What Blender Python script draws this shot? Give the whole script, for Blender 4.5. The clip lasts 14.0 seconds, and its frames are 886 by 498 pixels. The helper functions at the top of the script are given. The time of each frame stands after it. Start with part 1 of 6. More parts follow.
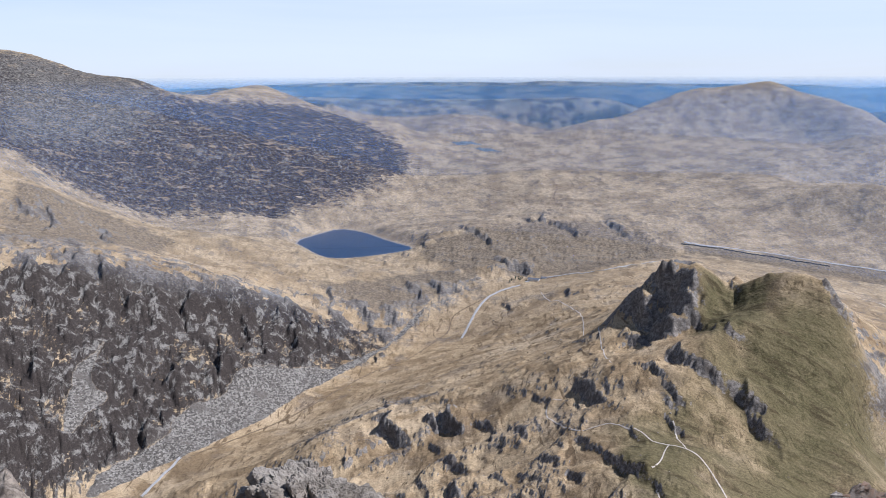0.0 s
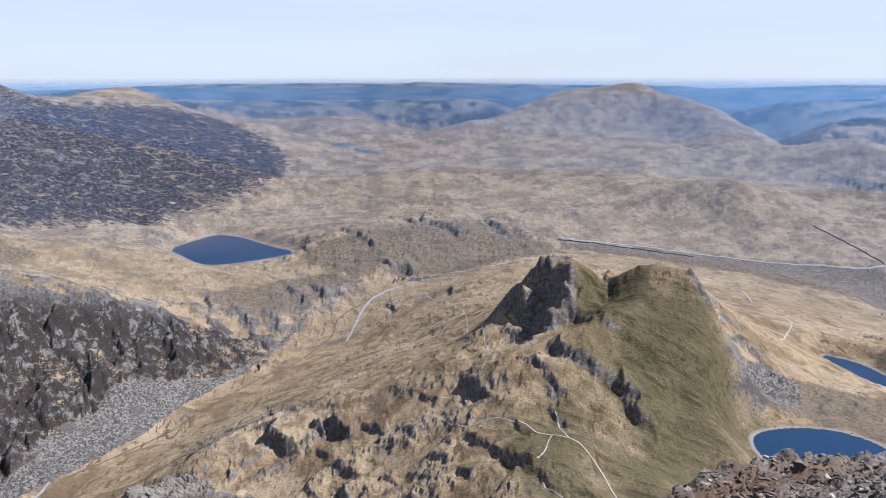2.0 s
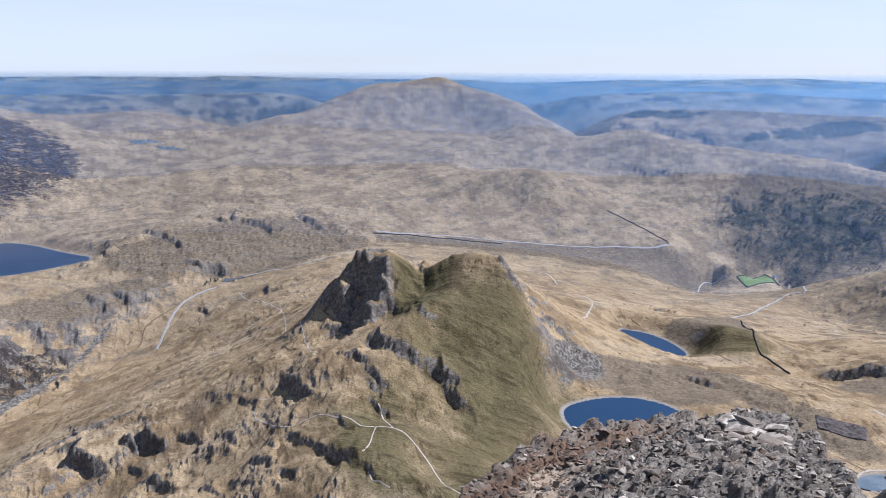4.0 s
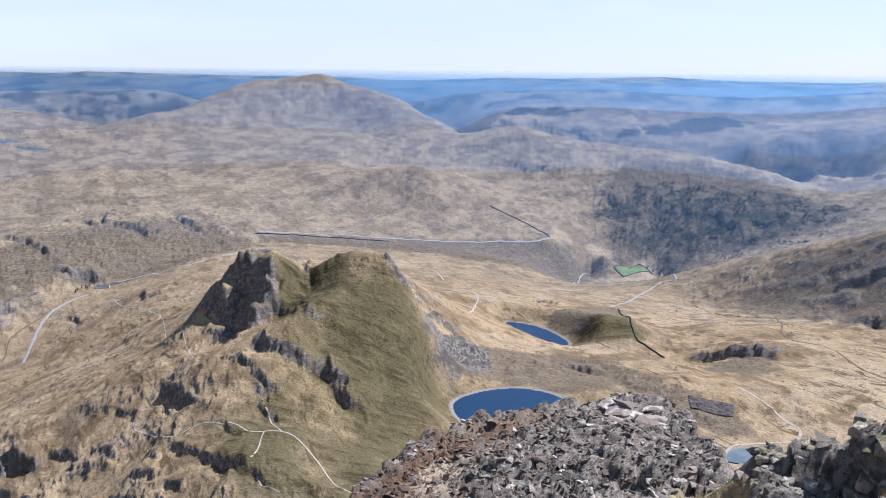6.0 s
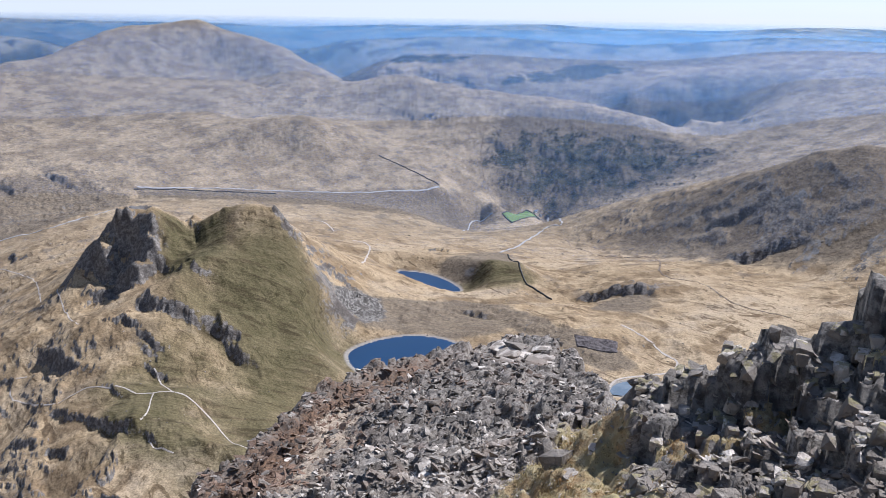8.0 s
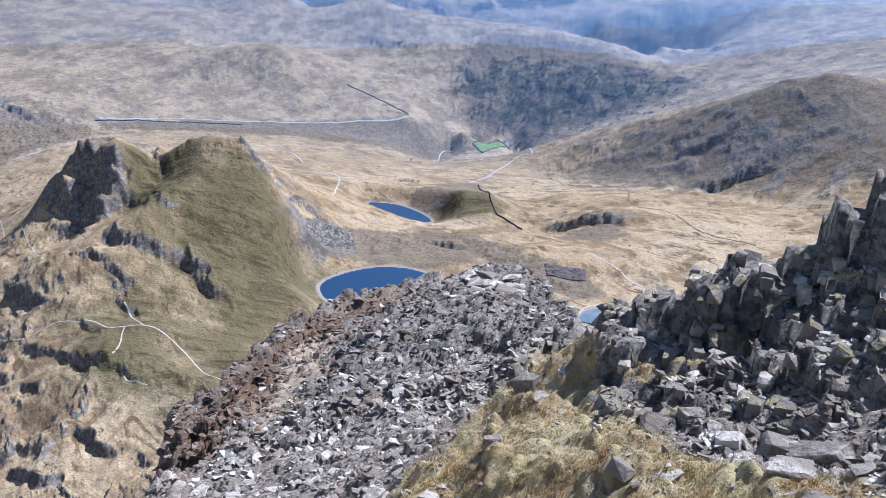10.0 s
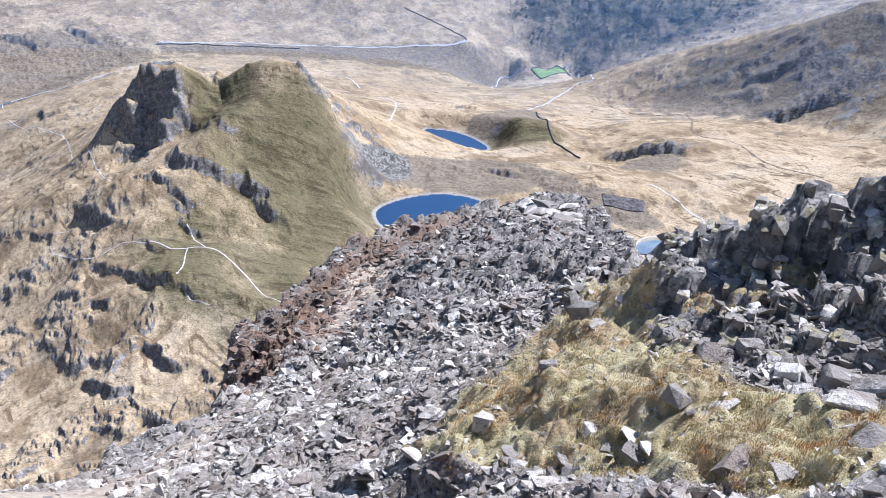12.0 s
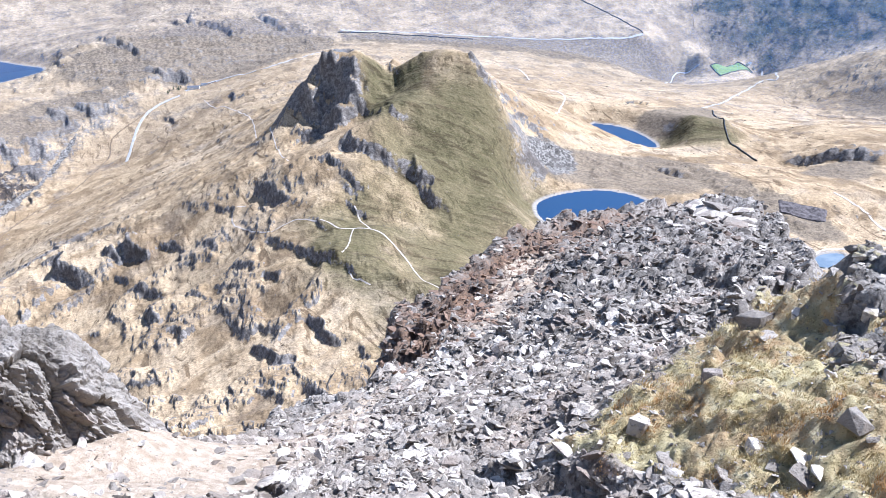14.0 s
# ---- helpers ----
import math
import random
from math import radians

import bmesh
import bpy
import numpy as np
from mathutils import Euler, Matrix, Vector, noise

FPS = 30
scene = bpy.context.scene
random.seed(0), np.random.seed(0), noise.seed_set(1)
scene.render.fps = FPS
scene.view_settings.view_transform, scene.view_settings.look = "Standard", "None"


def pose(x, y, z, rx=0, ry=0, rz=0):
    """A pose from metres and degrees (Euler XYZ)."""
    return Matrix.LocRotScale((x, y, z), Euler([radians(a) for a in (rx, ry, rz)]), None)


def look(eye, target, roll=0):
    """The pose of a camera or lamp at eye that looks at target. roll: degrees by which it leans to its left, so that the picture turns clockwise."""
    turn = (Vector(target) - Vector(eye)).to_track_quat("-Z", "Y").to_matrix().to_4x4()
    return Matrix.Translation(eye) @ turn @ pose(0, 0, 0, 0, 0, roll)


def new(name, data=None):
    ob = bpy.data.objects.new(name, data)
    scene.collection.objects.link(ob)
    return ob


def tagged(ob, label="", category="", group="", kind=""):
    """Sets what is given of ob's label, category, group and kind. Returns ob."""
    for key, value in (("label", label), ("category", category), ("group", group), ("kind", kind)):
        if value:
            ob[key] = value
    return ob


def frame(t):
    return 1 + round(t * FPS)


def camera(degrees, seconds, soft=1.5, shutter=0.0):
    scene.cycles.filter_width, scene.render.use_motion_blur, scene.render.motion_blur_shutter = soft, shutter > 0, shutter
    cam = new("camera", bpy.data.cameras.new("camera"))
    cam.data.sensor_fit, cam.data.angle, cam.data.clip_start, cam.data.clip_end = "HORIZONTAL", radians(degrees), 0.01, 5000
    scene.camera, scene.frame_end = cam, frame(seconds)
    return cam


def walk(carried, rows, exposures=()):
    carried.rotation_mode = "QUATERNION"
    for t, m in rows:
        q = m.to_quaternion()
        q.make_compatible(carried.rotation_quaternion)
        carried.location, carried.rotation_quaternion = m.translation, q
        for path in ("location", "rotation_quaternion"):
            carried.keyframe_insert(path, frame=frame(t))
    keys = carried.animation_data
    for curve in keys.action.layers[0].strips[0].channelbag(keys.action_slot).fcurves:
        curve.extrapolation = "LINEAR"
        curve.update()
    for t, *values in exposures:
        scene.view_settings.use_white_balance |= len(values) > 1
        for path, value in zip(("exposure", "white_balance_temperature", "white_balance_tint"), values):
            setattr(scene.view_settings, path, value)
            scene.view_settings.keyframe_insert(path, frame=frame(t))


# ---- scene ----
cam = camera(58.49, 14.0, soft=0.5)
EYE = 1.6
# seconds, eye (x, y, z from the standing point), yaw, pitch, roll
ROWS = [
    (0, -0.075, 0.060, 0.080, -0.00, -12.52, -0.18),
    (0.5, -0.064, 0.057, 0.080, -2.24, -12.46, -0.20),
    (1, -0.053, 0.055, 0.080, -4.70, -12.42, -0.20),
    (1.5, -0.042, 0.052, 0.080, -6.44, -12.40, -0.28),
    (2, -0.032, 0.050, 0.080, -8.70, -12.46, -0.10),
    (2.5, -0.021, 0.048, 0.080, -13.15, -12.53, 0.44),
    (3, -0.010, 0.045, 0.080, -17.24, -12.70, 0.42),
    (3.2, -0.006, 0.044, 0.080, -18.38, -12.76, 0.35),
    (5.3, 0.033, 0.029, 0.077, -27.82, -12.87, 0.41),
    (5.5, 0.037, 0.027, 0.076, -28.64, -12.90, 0.42),
    (6, 0.047, 0.010, 0.074, -30.74, -12.97, 0.67),
    (6.5, 0.056, -0.002, 0.078, -33.56, -13.13, 0.81),
    (7, 0.064, -0.013, 0.074, -35.43, -13.44, 0.80),
    (7.5, 0.066, -0.017, 0.066, -37.71, -14.31, 1.07),
    (7.7, 0.065, -0.016, 0.063, -38.28, -15.18, 1.03),
    (9.8, 0.052, -0.009, 0.027, -41.29, -20.95, 1.25),
    (10, 0.051, -0.008, 0.022, -41.29, -21.46, 1.25),
    (10.5, 0.043, -0.004, 0.010, -41.34, -23.62, 1.32),
    (11, 0.030, -0.003, 0.006, -39.97, -25.15, 1.02),
    (11.5, 0.012, 0.001, 0.000, -39.04, -26.09, 1.01),
    (12, 0.000, 0.000, 0.000, -37.01, -26.74, 0.50),
    (12.5, -0.020, 0.005, 0.000, -33.53, -27.18, -0.31),
    (13, -0.042, 0.010, -0.006, -30.12, -27.28, -0.71),
    (13.5, -0.059, 0.026, -0.008, -26.64, -27.29, -1.24),
    (14, -0.073, 0.026, -0.012, -24.23, -27.24, -1.26),
]


def held(x, y, z, yaw, pitch, roll):
    """A hand-held camera's pose: yaw to the left from +y, pitch up, roll to its left."""
    return pose(x, y, EYE + z, 90 + pitch, 0, yaw) @ pose(0, 0, 0, 0, 0, roll)


EXPOSURES = [(t, stops, 5650 if t < 9 else 5230, 15) for t, stops in ((0, 0.31), (3, 0.27), (6.5, 0.42), (7.5, 0.38), (10, 0.62), (11, 0.88), (12, 0.95), (13, 1.03), (14, 1.25))]
walk(cam, [(t, held(*row)) for t, *row in ROWS], EXPOSURES)

# ---- light ----
SUN_BEARING, SUN_HEIGHT = 96.0, 49.0


def bearing(b, r=1.0, z=0.0):
    """A place from its bearing in degrees (0 is +y, to the right of it is plus), range and height."""
    return Vector((r * math.sin(radians(b)), r * math.cos(radians(b)), z))


world = bpy.data.worlds.new("world")
scene.world = world
world.use_nodes = True
wn = world.node_tree
sky = wn.nodes.new("ShaderNodeTexSky")
sky.sky_type, sky.sun_disc = "NISHITA", False
sky.sun_elevation, sky.sun_rotation = radians(SUN_HEIGHT), radians(SUN_BEARING)
sky.altitude, sky.air_density, sky.dust_density, sky.ozone_density = 900, 1.0, 0.4, 1.5
# thin high cloud: faint white wisps
wisp, place, whiter, fade = (wn.nodes.new("ShaderNode" + k) for k in ("TexNoise", "Mapping", "Mix", "MapRange"))
wn.links.new(wn.nodes.new("ShaderNodeTexCoord").outputs["Generated"], place.inputs[0])
place.inputs["Scale"].default_value, place.inputs["Rotation"].default_value = (1.2, 2.0, 14.0), (0.0, 0.12, 0.3)
wn.links.new(place.outputs[0], wisp.inputs["Vector"])
wisp.inputs["Scale"].default_value, wisp.inputs["Detail"].default_value, wisp.inputs["Distortion"].default_value = 1.3, 6.0, 0.6
wn.links.new(wisp.outputs[0], fade.inputs["Value"])
for key, value in zip(("From Min", "From Max", "To Min", "To Max"), (0.3, 0.75, 0.6, 1.0)):
    fade.inputs[key].default_value = value
height, lower, veil = (wn.nodes.new("ShaderNode" + k) for k in ("SeparateXYZ", "MapRange", "Math"))
wn.links.new(place.inputs[0].links[0].from_socket, height.inputs[0])
wn.links.new(height.outputs[2], lower.inputs["Value"])
for key, value in zip(("From Min", "From Max", "To Min", "To Max"), (0.08, 0.5, 1.0, 0.0)):
    lower.inputs[key].default_value = value
veil.operation = "MULTIPLY"
wn.links.new(fade.outputs[0], veil.inputs[0])
wn.links.new(lower.outputs[0], veil.inputs[1])
whiter.data_type = "RGBA"
wn.links.new(veil.outputs[0], whiter.inputs[0])
wn.links.new(sky.outputs[0], whiter.inputs[6])
whiter.inputs[7].default_value = (7.7, 8.3, 8.9, 1)
wn.links.new(whiter.outputs[2], wn.nodes["Background"].inputs[0])
wn.nodes["Background"].inputs[1].default_value = 0.085

lamp = bpy.data.lights.new("sun", "SUN")
lamp.energy, lamp.angle, lamp.color = 5.4, radians(0.53), (1.0, 0.98, 0.95)
sun = new("sun", lamp)
sun.matrix_world = look(bearing(SUN_BEARING, 50 * math.cos(radians(SUN_HEIGHT)), 50 * math.sin(radians(SUN_HEIGHT))), (0, 0, 0))


# ---- materials ----
class Nodes:
    """Small helper that wires one node material."""

    def __init__(self, name):
        self.mat = bpy.data.materials.new(name)
        self.mat.use_nodes = True
        self.tree = self.mat.node_tree
        self.bsdf = self.tree.nodes["Principled BSDF"]
        self.coord = self.tree.nodes.new("ShaderNodeNewGeometry").outputs["Position"]

    def put(self, socket, value):
        if isinstance(value, bpy.types.NodeSocket):
            self.tree.links.new(value, socket)
        else:
            socket.default_value = value

    def noise(self, scale, detail=4.0, rough=0.55, stretch=None, warp=0.0):
        n = self.tree.nodes.new("ShaderNodeTexNoise")
        vec = self.coord
        if stretch:
            m = self.tree.nodes.new("ShaderNodeMapping")
            m.inputs["Scale"].default_value = stretch
            self.tree.links.new(vec, m.inputs[0])
            vec = m.outputs[0]
        self.tree.links.new(vec, n.inputs["Vector"])
        n.inputs["Scale"].default_value, n.inputs["Detail"].default_value = scale, detail
        n.inputs["Roughness"].default_value, n.inputs["Distortion"].default_value = rough, warp
        return n.outputs[0]

    def along(self, turn, stretch, scale):
        """Noise drawn out along a direction in the plan, in degrees from +x."""
        n, m = self.tree.nodes.new("ShaderNodeTexNoise"), self.tree.nodes.new("ShaderNodeMapping")
        m.vector_type = "TEXTURE"
        m.inputs["Rotation"].default_value, m.inputs["Scale"].default_value = (0, 0, radians(turn)), (stretch, 1, 2)
        self.tree.links.new(self.coord, m.inputs[0])
        self.tree.links.new(m.outputs[0], n.inputs["Vector"])
        n.inputs["Scale"].default_value, n.inputs["Detail"].default_value, n.inputs["Roughness"].default_value = scale, 5, 0.6
        return n.outputs[0]

    def cells(self, scale, feature="F1", out="Distance"):
        n = self.tree.nodes.new("ShaderNodeTexVoronoi")
        n.feature = feature
        self.tree.links.new(self.coord, n.inputs["Vector"])
        n.inputs["Scale"].default_value = scale
        return n.outputs[out]

    def ramp(self, value, lo, hi, to_lo=0.0, to_hi=1.0):
        n = self.tree.nodes.new("ShaderNodeMapRange")
        n.interpolation_type = "SMOOTHSTEP"
        self.put(n.inputs["Value"], value)
        for k, v in zip(("From Min", "From Max", "To Min", "To Max"), (lo, hi, to_lo, to_hi)):
            n.inputs[k].default_value = v
        return n.outputs[0]

    def math(self, op, a, b=0.0):
        n = self.tree.nodes.new("ShaderNodeMath")
        n.operation = op
        self.put(n.inputs[0], a)
        self.put(n.inputs[1], b)
        return n.outputs[0]

    def mix(self, fac, a, b, blend="MIX"):
        n = self.tree.nodes.new("ShaderNodeMix")
        n.data_type, n.blend_type = "RGBA", blend
        self.put(n.inputs[0], fac)
        for socket, v in ((n.inputs[6], a), (n.inputs[7], b)):
            self.put(socket, (*v, 1.0) if isinstance(v, tuple) else v)
        return n.outputs[2]

    def attr(self, name):
        n = self.tree.nodes.new("ShaderNodeAttribute")
        n.attribute_name = name
        return n.outputs["Fac"]

    def random(self):
        return self.tree.nodes.new("ShaderNodeObjectInfo").outputs["Random"]

    def island(self):
        return self.tree.nodes.new("ShaderNodeNewGeometry").outputs["Random Per Island"]

    def bump(self, height, distance, strength=1.0):
        n = self.tree.nodes.new("ShaderNodeBump")
        n.inputs["Strength"].default_value, n.inputs["Distance"].default_value = strength, distance
        self.put(n.inputs["Height"], height)
        if self.bsdf.inputs["Normal"].is_linked:
            self.tree.links.new(self.bsdf.inputs["Normal"].links[0].from_socket, n.inputs["Normal"])
        self.tree.links.new(n.outputs[0], self.bsdf.inputs["Normal"])

    def done(self, colour, rough=0.9, **more):
        self.put(self.bsdf.inputs["Base Color"], (*colour, 1.0) if isinstance(colour, tuple) else colour)
        self.put(self.bsdf.inputs["Roughness"], rough)
        self.bsdf.inputs["Specular IOR Level"].default_value = more.get("specular", 0.25)
        return self.mat


def make_land():
    """Moorland: straw grass, grey crags, scree, dark heather and greener turf, mixed by the ground's own cover masks."""
    n = Nodes("moorland")
    broad, mid, fine = n.noise(0.004, 5), n.noise(0.028, 8, 0.68), n.noise(0.16, 7, 0.72)
    streak = n.noise(0.05, 6, 0.7, (1.0, 0.28, 1.0), 1.5)
    patchy = n.noise(0.011, 6, 0.6, None, 1.0)
    straw = n.mix(n.ramp(mid, 0.38, 0.62), (0.41, 0.30, 0.172), (0.27, 0.185, 0.1))
    straw = n.mix(n.ramp(broad, 0.42, 0.66), straw, (0.46, 0.345, 0.21))
    straw = n.mix(n.ramp(patchy, 0.5, 0.62), straw, (0.225, 0.155, 0.085))
    straw = n.mix(n.ramp(streak, 0.55, 0.62), straw, (0.165, 0.112, 0.062))
    span = n.tree.nodes.new("ShaderNodeVectorMath")
    span.operation = "LENGTH"
    n.tree.links.new(n.coord, span.inputs[0])
    far = n.ramp(span.outputs["Value"], 1700.0, 2700.0)  # the smooth dry moors of the far country
    close = n.math("SUBTRACT", 1.0, far)
    straw = n.mix(far, straw, n.mix(n.ramp(n.noise(0.012, 9, 0.72), 0.42, 0.58), (0.41, 0.315, 0.2), (0.26, 0.195, 0.122)))
    stony = n.math("MULTIPLY", n.ramp(n.noise(0.016, 9, 0.74), 0.53, 0.60), n.ramp(span.outputs["Value"], 1300.0, 2000.0, 0.2, 0.5))
    straw = n.mix(stony, straw, (0.135, 0.118, 0.105))
    straw = n.mix(n.math("MULTIPLY", n.ramp(fine, 0.58, 0.68), close), straw, (0.12, 0.09, 0.055))
    moor = n.math("MULTIPLY", n.ramp(n.noise(0.02, 9, 0.78, None, 0.6), 0.51, 0.6), n.math("MULTIPLY", far, 0.4))
    straw = n.mix(moor, straw, (0.115, 0.095, 0.072))
    plainland = n.ramp(span.outputs["Value"], 4080.0, 4180.0)  # farmland and plantations beyond the hills
    fields = n.mix(n.ramp(n.noise(0.01, 6, 0.6), 0.45, 0.55), (0.34, 0.30, 0.22), (0.20, 0.18, 0.12))
    fields = n.mix(n.ramp(n.noise(0.0065, 8, 0.66), 0.5, 0.54), fields, (0.04, 0.045, 0.045))
    straw = n.mix(n.math("MULTIPLY", plainland, 0.85), straw, fields)
    turf = n.mix(n.ramp(mid, 0.4, 0.6), (0.098, 0.082, 0.037), (0.14, 0.112, 0.056))
    turf = n.mix(n.ramp(streak, 0.52, 0.62), turf, (0.08, 0.066, 0.03))
    turf = n.mix(n.ramp(fine, 0.58, 0.68), turf, (0.085, 0.07, 0.032))
    ribs = n.along(-33.0, 6.0, 0.075)  # down the fall line of the grassy flank
    turf = n.mix(n.ramp(ribs, 0.54, 0.62), turf, (0.075, 0.058, 0.028))
    turf = n.mix(n.ramp(ribs, 0.44, 0.36), turf, (0.145, 0.115, 0.058))
    grainy, slant = n.noise(0.085, 8, 0.76), n.noise(0.035, 7, 0.72, (0.45, 1.0, 2.2), 0.8)
    heath = n.mix(n.ramp(grainy, 0.42, 0.6), (0.034, 0.027, 0.028), (0.085, 0.067, 0.054))
    heath = n.mix(n.ramp(slant, 0.54, 0.61), heath, (0.25, 0.18, 0.11))
    heath = n.mix(n.math("MULTIPLY", n.ramp(grainy, 0.54, 0.62), n.ramp(broad, 0.35, 0.6, 0.35, 1.0)), heath, (0.21, 0.195, 0.175))
    strewn = n.math("ADD", n.attr("boulderfield"), n.math("MULTIPLY", n.math("SUBTRACT", grainy, 0.5), 3.0))
    heath = n.mix(n.math("MULTIPLY", n.ramp(strewn, 0.35, 1.1), 0.6), heath, n.mix(n.ramp(fine, 0.42, 0.6), (0.22, 0.205, 0.175), (0.1, 0.09, 0.078)))
    stone = n.mix(n.ramp(fine, 0.42, 0.6), (0.125, 0.107, 0.09), (0.25, 0.22, 0.185))
    stone = n.mix(n.ramp(mid, 0.5, 0.64), stone, (0.11, 0.092, 0.075))
    stone = n.mix(n.ramp(broad, 0.55, 0.7), stone, (0.22, 0.21, 0.195))
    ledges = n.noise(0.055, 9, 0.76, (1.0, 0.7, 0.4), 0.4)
    # near-black mottle: dark heather, plus the cliff's small shadows put into the colour
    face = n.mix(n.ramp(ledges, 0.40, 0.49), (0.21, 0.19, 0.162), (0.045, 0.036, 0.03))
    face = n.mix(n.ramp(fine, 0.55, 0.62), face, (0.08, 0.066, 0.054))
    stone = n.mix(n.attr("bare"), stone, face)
    scree = n.mix(n.ramp(n.cells(0.32, "F1", "Color"), 0.25, 0.8), (0.085, 0.074, 0.062), (0.25, 0.225, 0.19))
    scree = n.mix(n.ramp(mid, 0.5, 0.66), scree, (0.13, 0.113, 0.094))
    forest = n.mix(n.ramp(mid, 0.4, 0.65), (0.05, 0.052, 0.04), (0.12, 0.105, 0.068))
    ragged = n.math("MULTIPLY", n.math("SUBTRACT", mid, 0.5), 1.3)
    bracken = n.mix(n.ramp(fine, 0.4, 0.6), (0.20, 0.155, 0.105), (0.115, 0.092, 0.068))
    straw = n.mix(n.math("MULTIPLY", n.ramp(n.math("ADD", n.attr("bracken"), ragged), 0.3, 0.7), 0.8), straw, bracken)
    col = n.mix(n.ramp(n.math("ADD", n.attr("turf"), ragged), 0.0, 1.0), straw, turf)
    col = n.mix(n.ramp(n.math("ADD", n.attr("heath"), n.math("ADD", ragged, n.math("MULTIPLY", n.math("SUBTRACT", slant, 0.5), 1.6))), 0.38, 0.62), col, heath)
    wood = n.math("ADD", n.attr("forest"), n.math("MULTIPLY", n.math("SUBTRACT", n.noise(0.012, 8, 0.7), 0.56), 3.0))
    col = n.mix(n.math("MULTIPLY", n.ramp(wood, 0.35, 0.75), n.ramp(n.attr("forest"), 0.05, 0.3)), col, forest)
    talus = n.ramp(n.math("ADD", n.attr("scree"), ragged), 0.4, 0.6)
    col = n.mix(talus, col, scree)
    edge = n.math("ADD", n.attr("rock"), n.math("MULTIPLY", n.math("SUBTRACT", fine, 0.5), 0.9))
    edge = n.math("ADD", edge, n.math("MULTIPLY", n.math("SUBTRACT", mid, 0.5), 0.85))
    edge = n.math("SUBTRACT", edge, n.math("MULTIPLY", far, 0.22))
    col = n.mix(n.math("MULTIPLY", n.ramp(edge, 0.40, 0.60), n.math("SUBTRACT", 1.0, talus)), col, stone)
    grain = n.ramp(n.noise(0.45, 6, 0.78), 0.39, 0.61, 0.62, 1.1)
    grain = n.math("ADD", n.math("MULTIPLY", grain, close), n.math("MULTIPLY", far, n.ramp(fine, 0.4, 0.6, 0.98, 0.62)))
    gray = n.tree.nodes.new("ShaderNodeCombineXYZ")
    for socket in gray.inputs:
        n.put(socket, grain)
    col = n.mix(1.0, col, gray.outputs[0], "MULTIPLY")
    col = n.mix(n.attr("shore"), col, (0.27, 0.24, 0.20))
    n.bump(n.noise(0.028, 3, 0.5), 7.0, 0.7)
    n.bump(n.noise(0.16, 3, 0.5), 1.5, 0.8)
    n.bump(n.noise(0.5, 3, 0.6), 0.7, 0.4)
    n.bump(n.math("MULTIPLY", ribs, n.attr("turf")), 5.0, 0.8)
    return n.done(col, 0.95, specular=0.1)


def make_water():
    n = Nodes("lake_water")
    n.bump(n.noise(0.25, 3), 0.05, 0.25)
    n.bsdf.inputs["IOR"].default_value = 1.33
    return n.done((0.012, 0.038, 0.085), 0.28, specular=0.4)


def make_rock(name="summit_rock", light=1.0, rust=0.0, moss=0.0):
    """Pale volcanic rock with lichen, dark cracks and a rusty tint here and there; pieces differ from one another."""
    n = Nodes(name)
    mid, fine = n.noise(1.6, 6, 0.62), n.noise(11.0, 6, 0.68)
    each = n.math("FRACT", n.math("ADD", n.random(), n.island()))
    pale = n.mix(n.ramp(each, 0.1, 0.9), (0.19 * light, 0.158 * light, 0.122 * light), (0.64 * light, 0.555 * light, 0.45 * light))
    col = n.mix(n.ramp(mid, 0.42, 0.6), pale, (0.24 * light, 0.2 * light, 0.155 * light))
    col = n.mix(n.ramp(fine, 0.55, 0.7), col, (0.15 * light, 0.132 * light, 0.112 * light))
    col = n.mix(n.math("MULTIPLY", n.ramp(n.noise(0.9, 4, 0.6), 0.5 - 0.25 * rust, 0.75 - 0.2 * rust), 0.3 + 0.5 * rust), col, (0.22, 0.13, 0.08))
    if moss:  # moss and dry grass on the ledges
        up = n.tree.nodes.new("ShaderNodeSeparateXYZ")
        n.tree.links.new(n.tree.nodes.new("ShaderNodeNewGeometry").outputs["Normal"], up.inputs[0])
        grown = n.math("MULTIPLY", n.ramp(up.outputs[2], 0.45, 0.85), n.ramp(n.noise(4.5, 5, 0.65), 0.49, 0.58))
        col = n.mix(n.math("MULTIPLY", grown, moss), col, n.mix(n.ramp(fine, 0.4, 0.6), (0.31, 0.26, 0.12), (0.17, 0.135, 0.06)))
    n.bump(mid, 0.16, 0.8)
    n.bump(fine, 0.05, 1.0)
    return n.done(col, 0.88, specular=0.25)


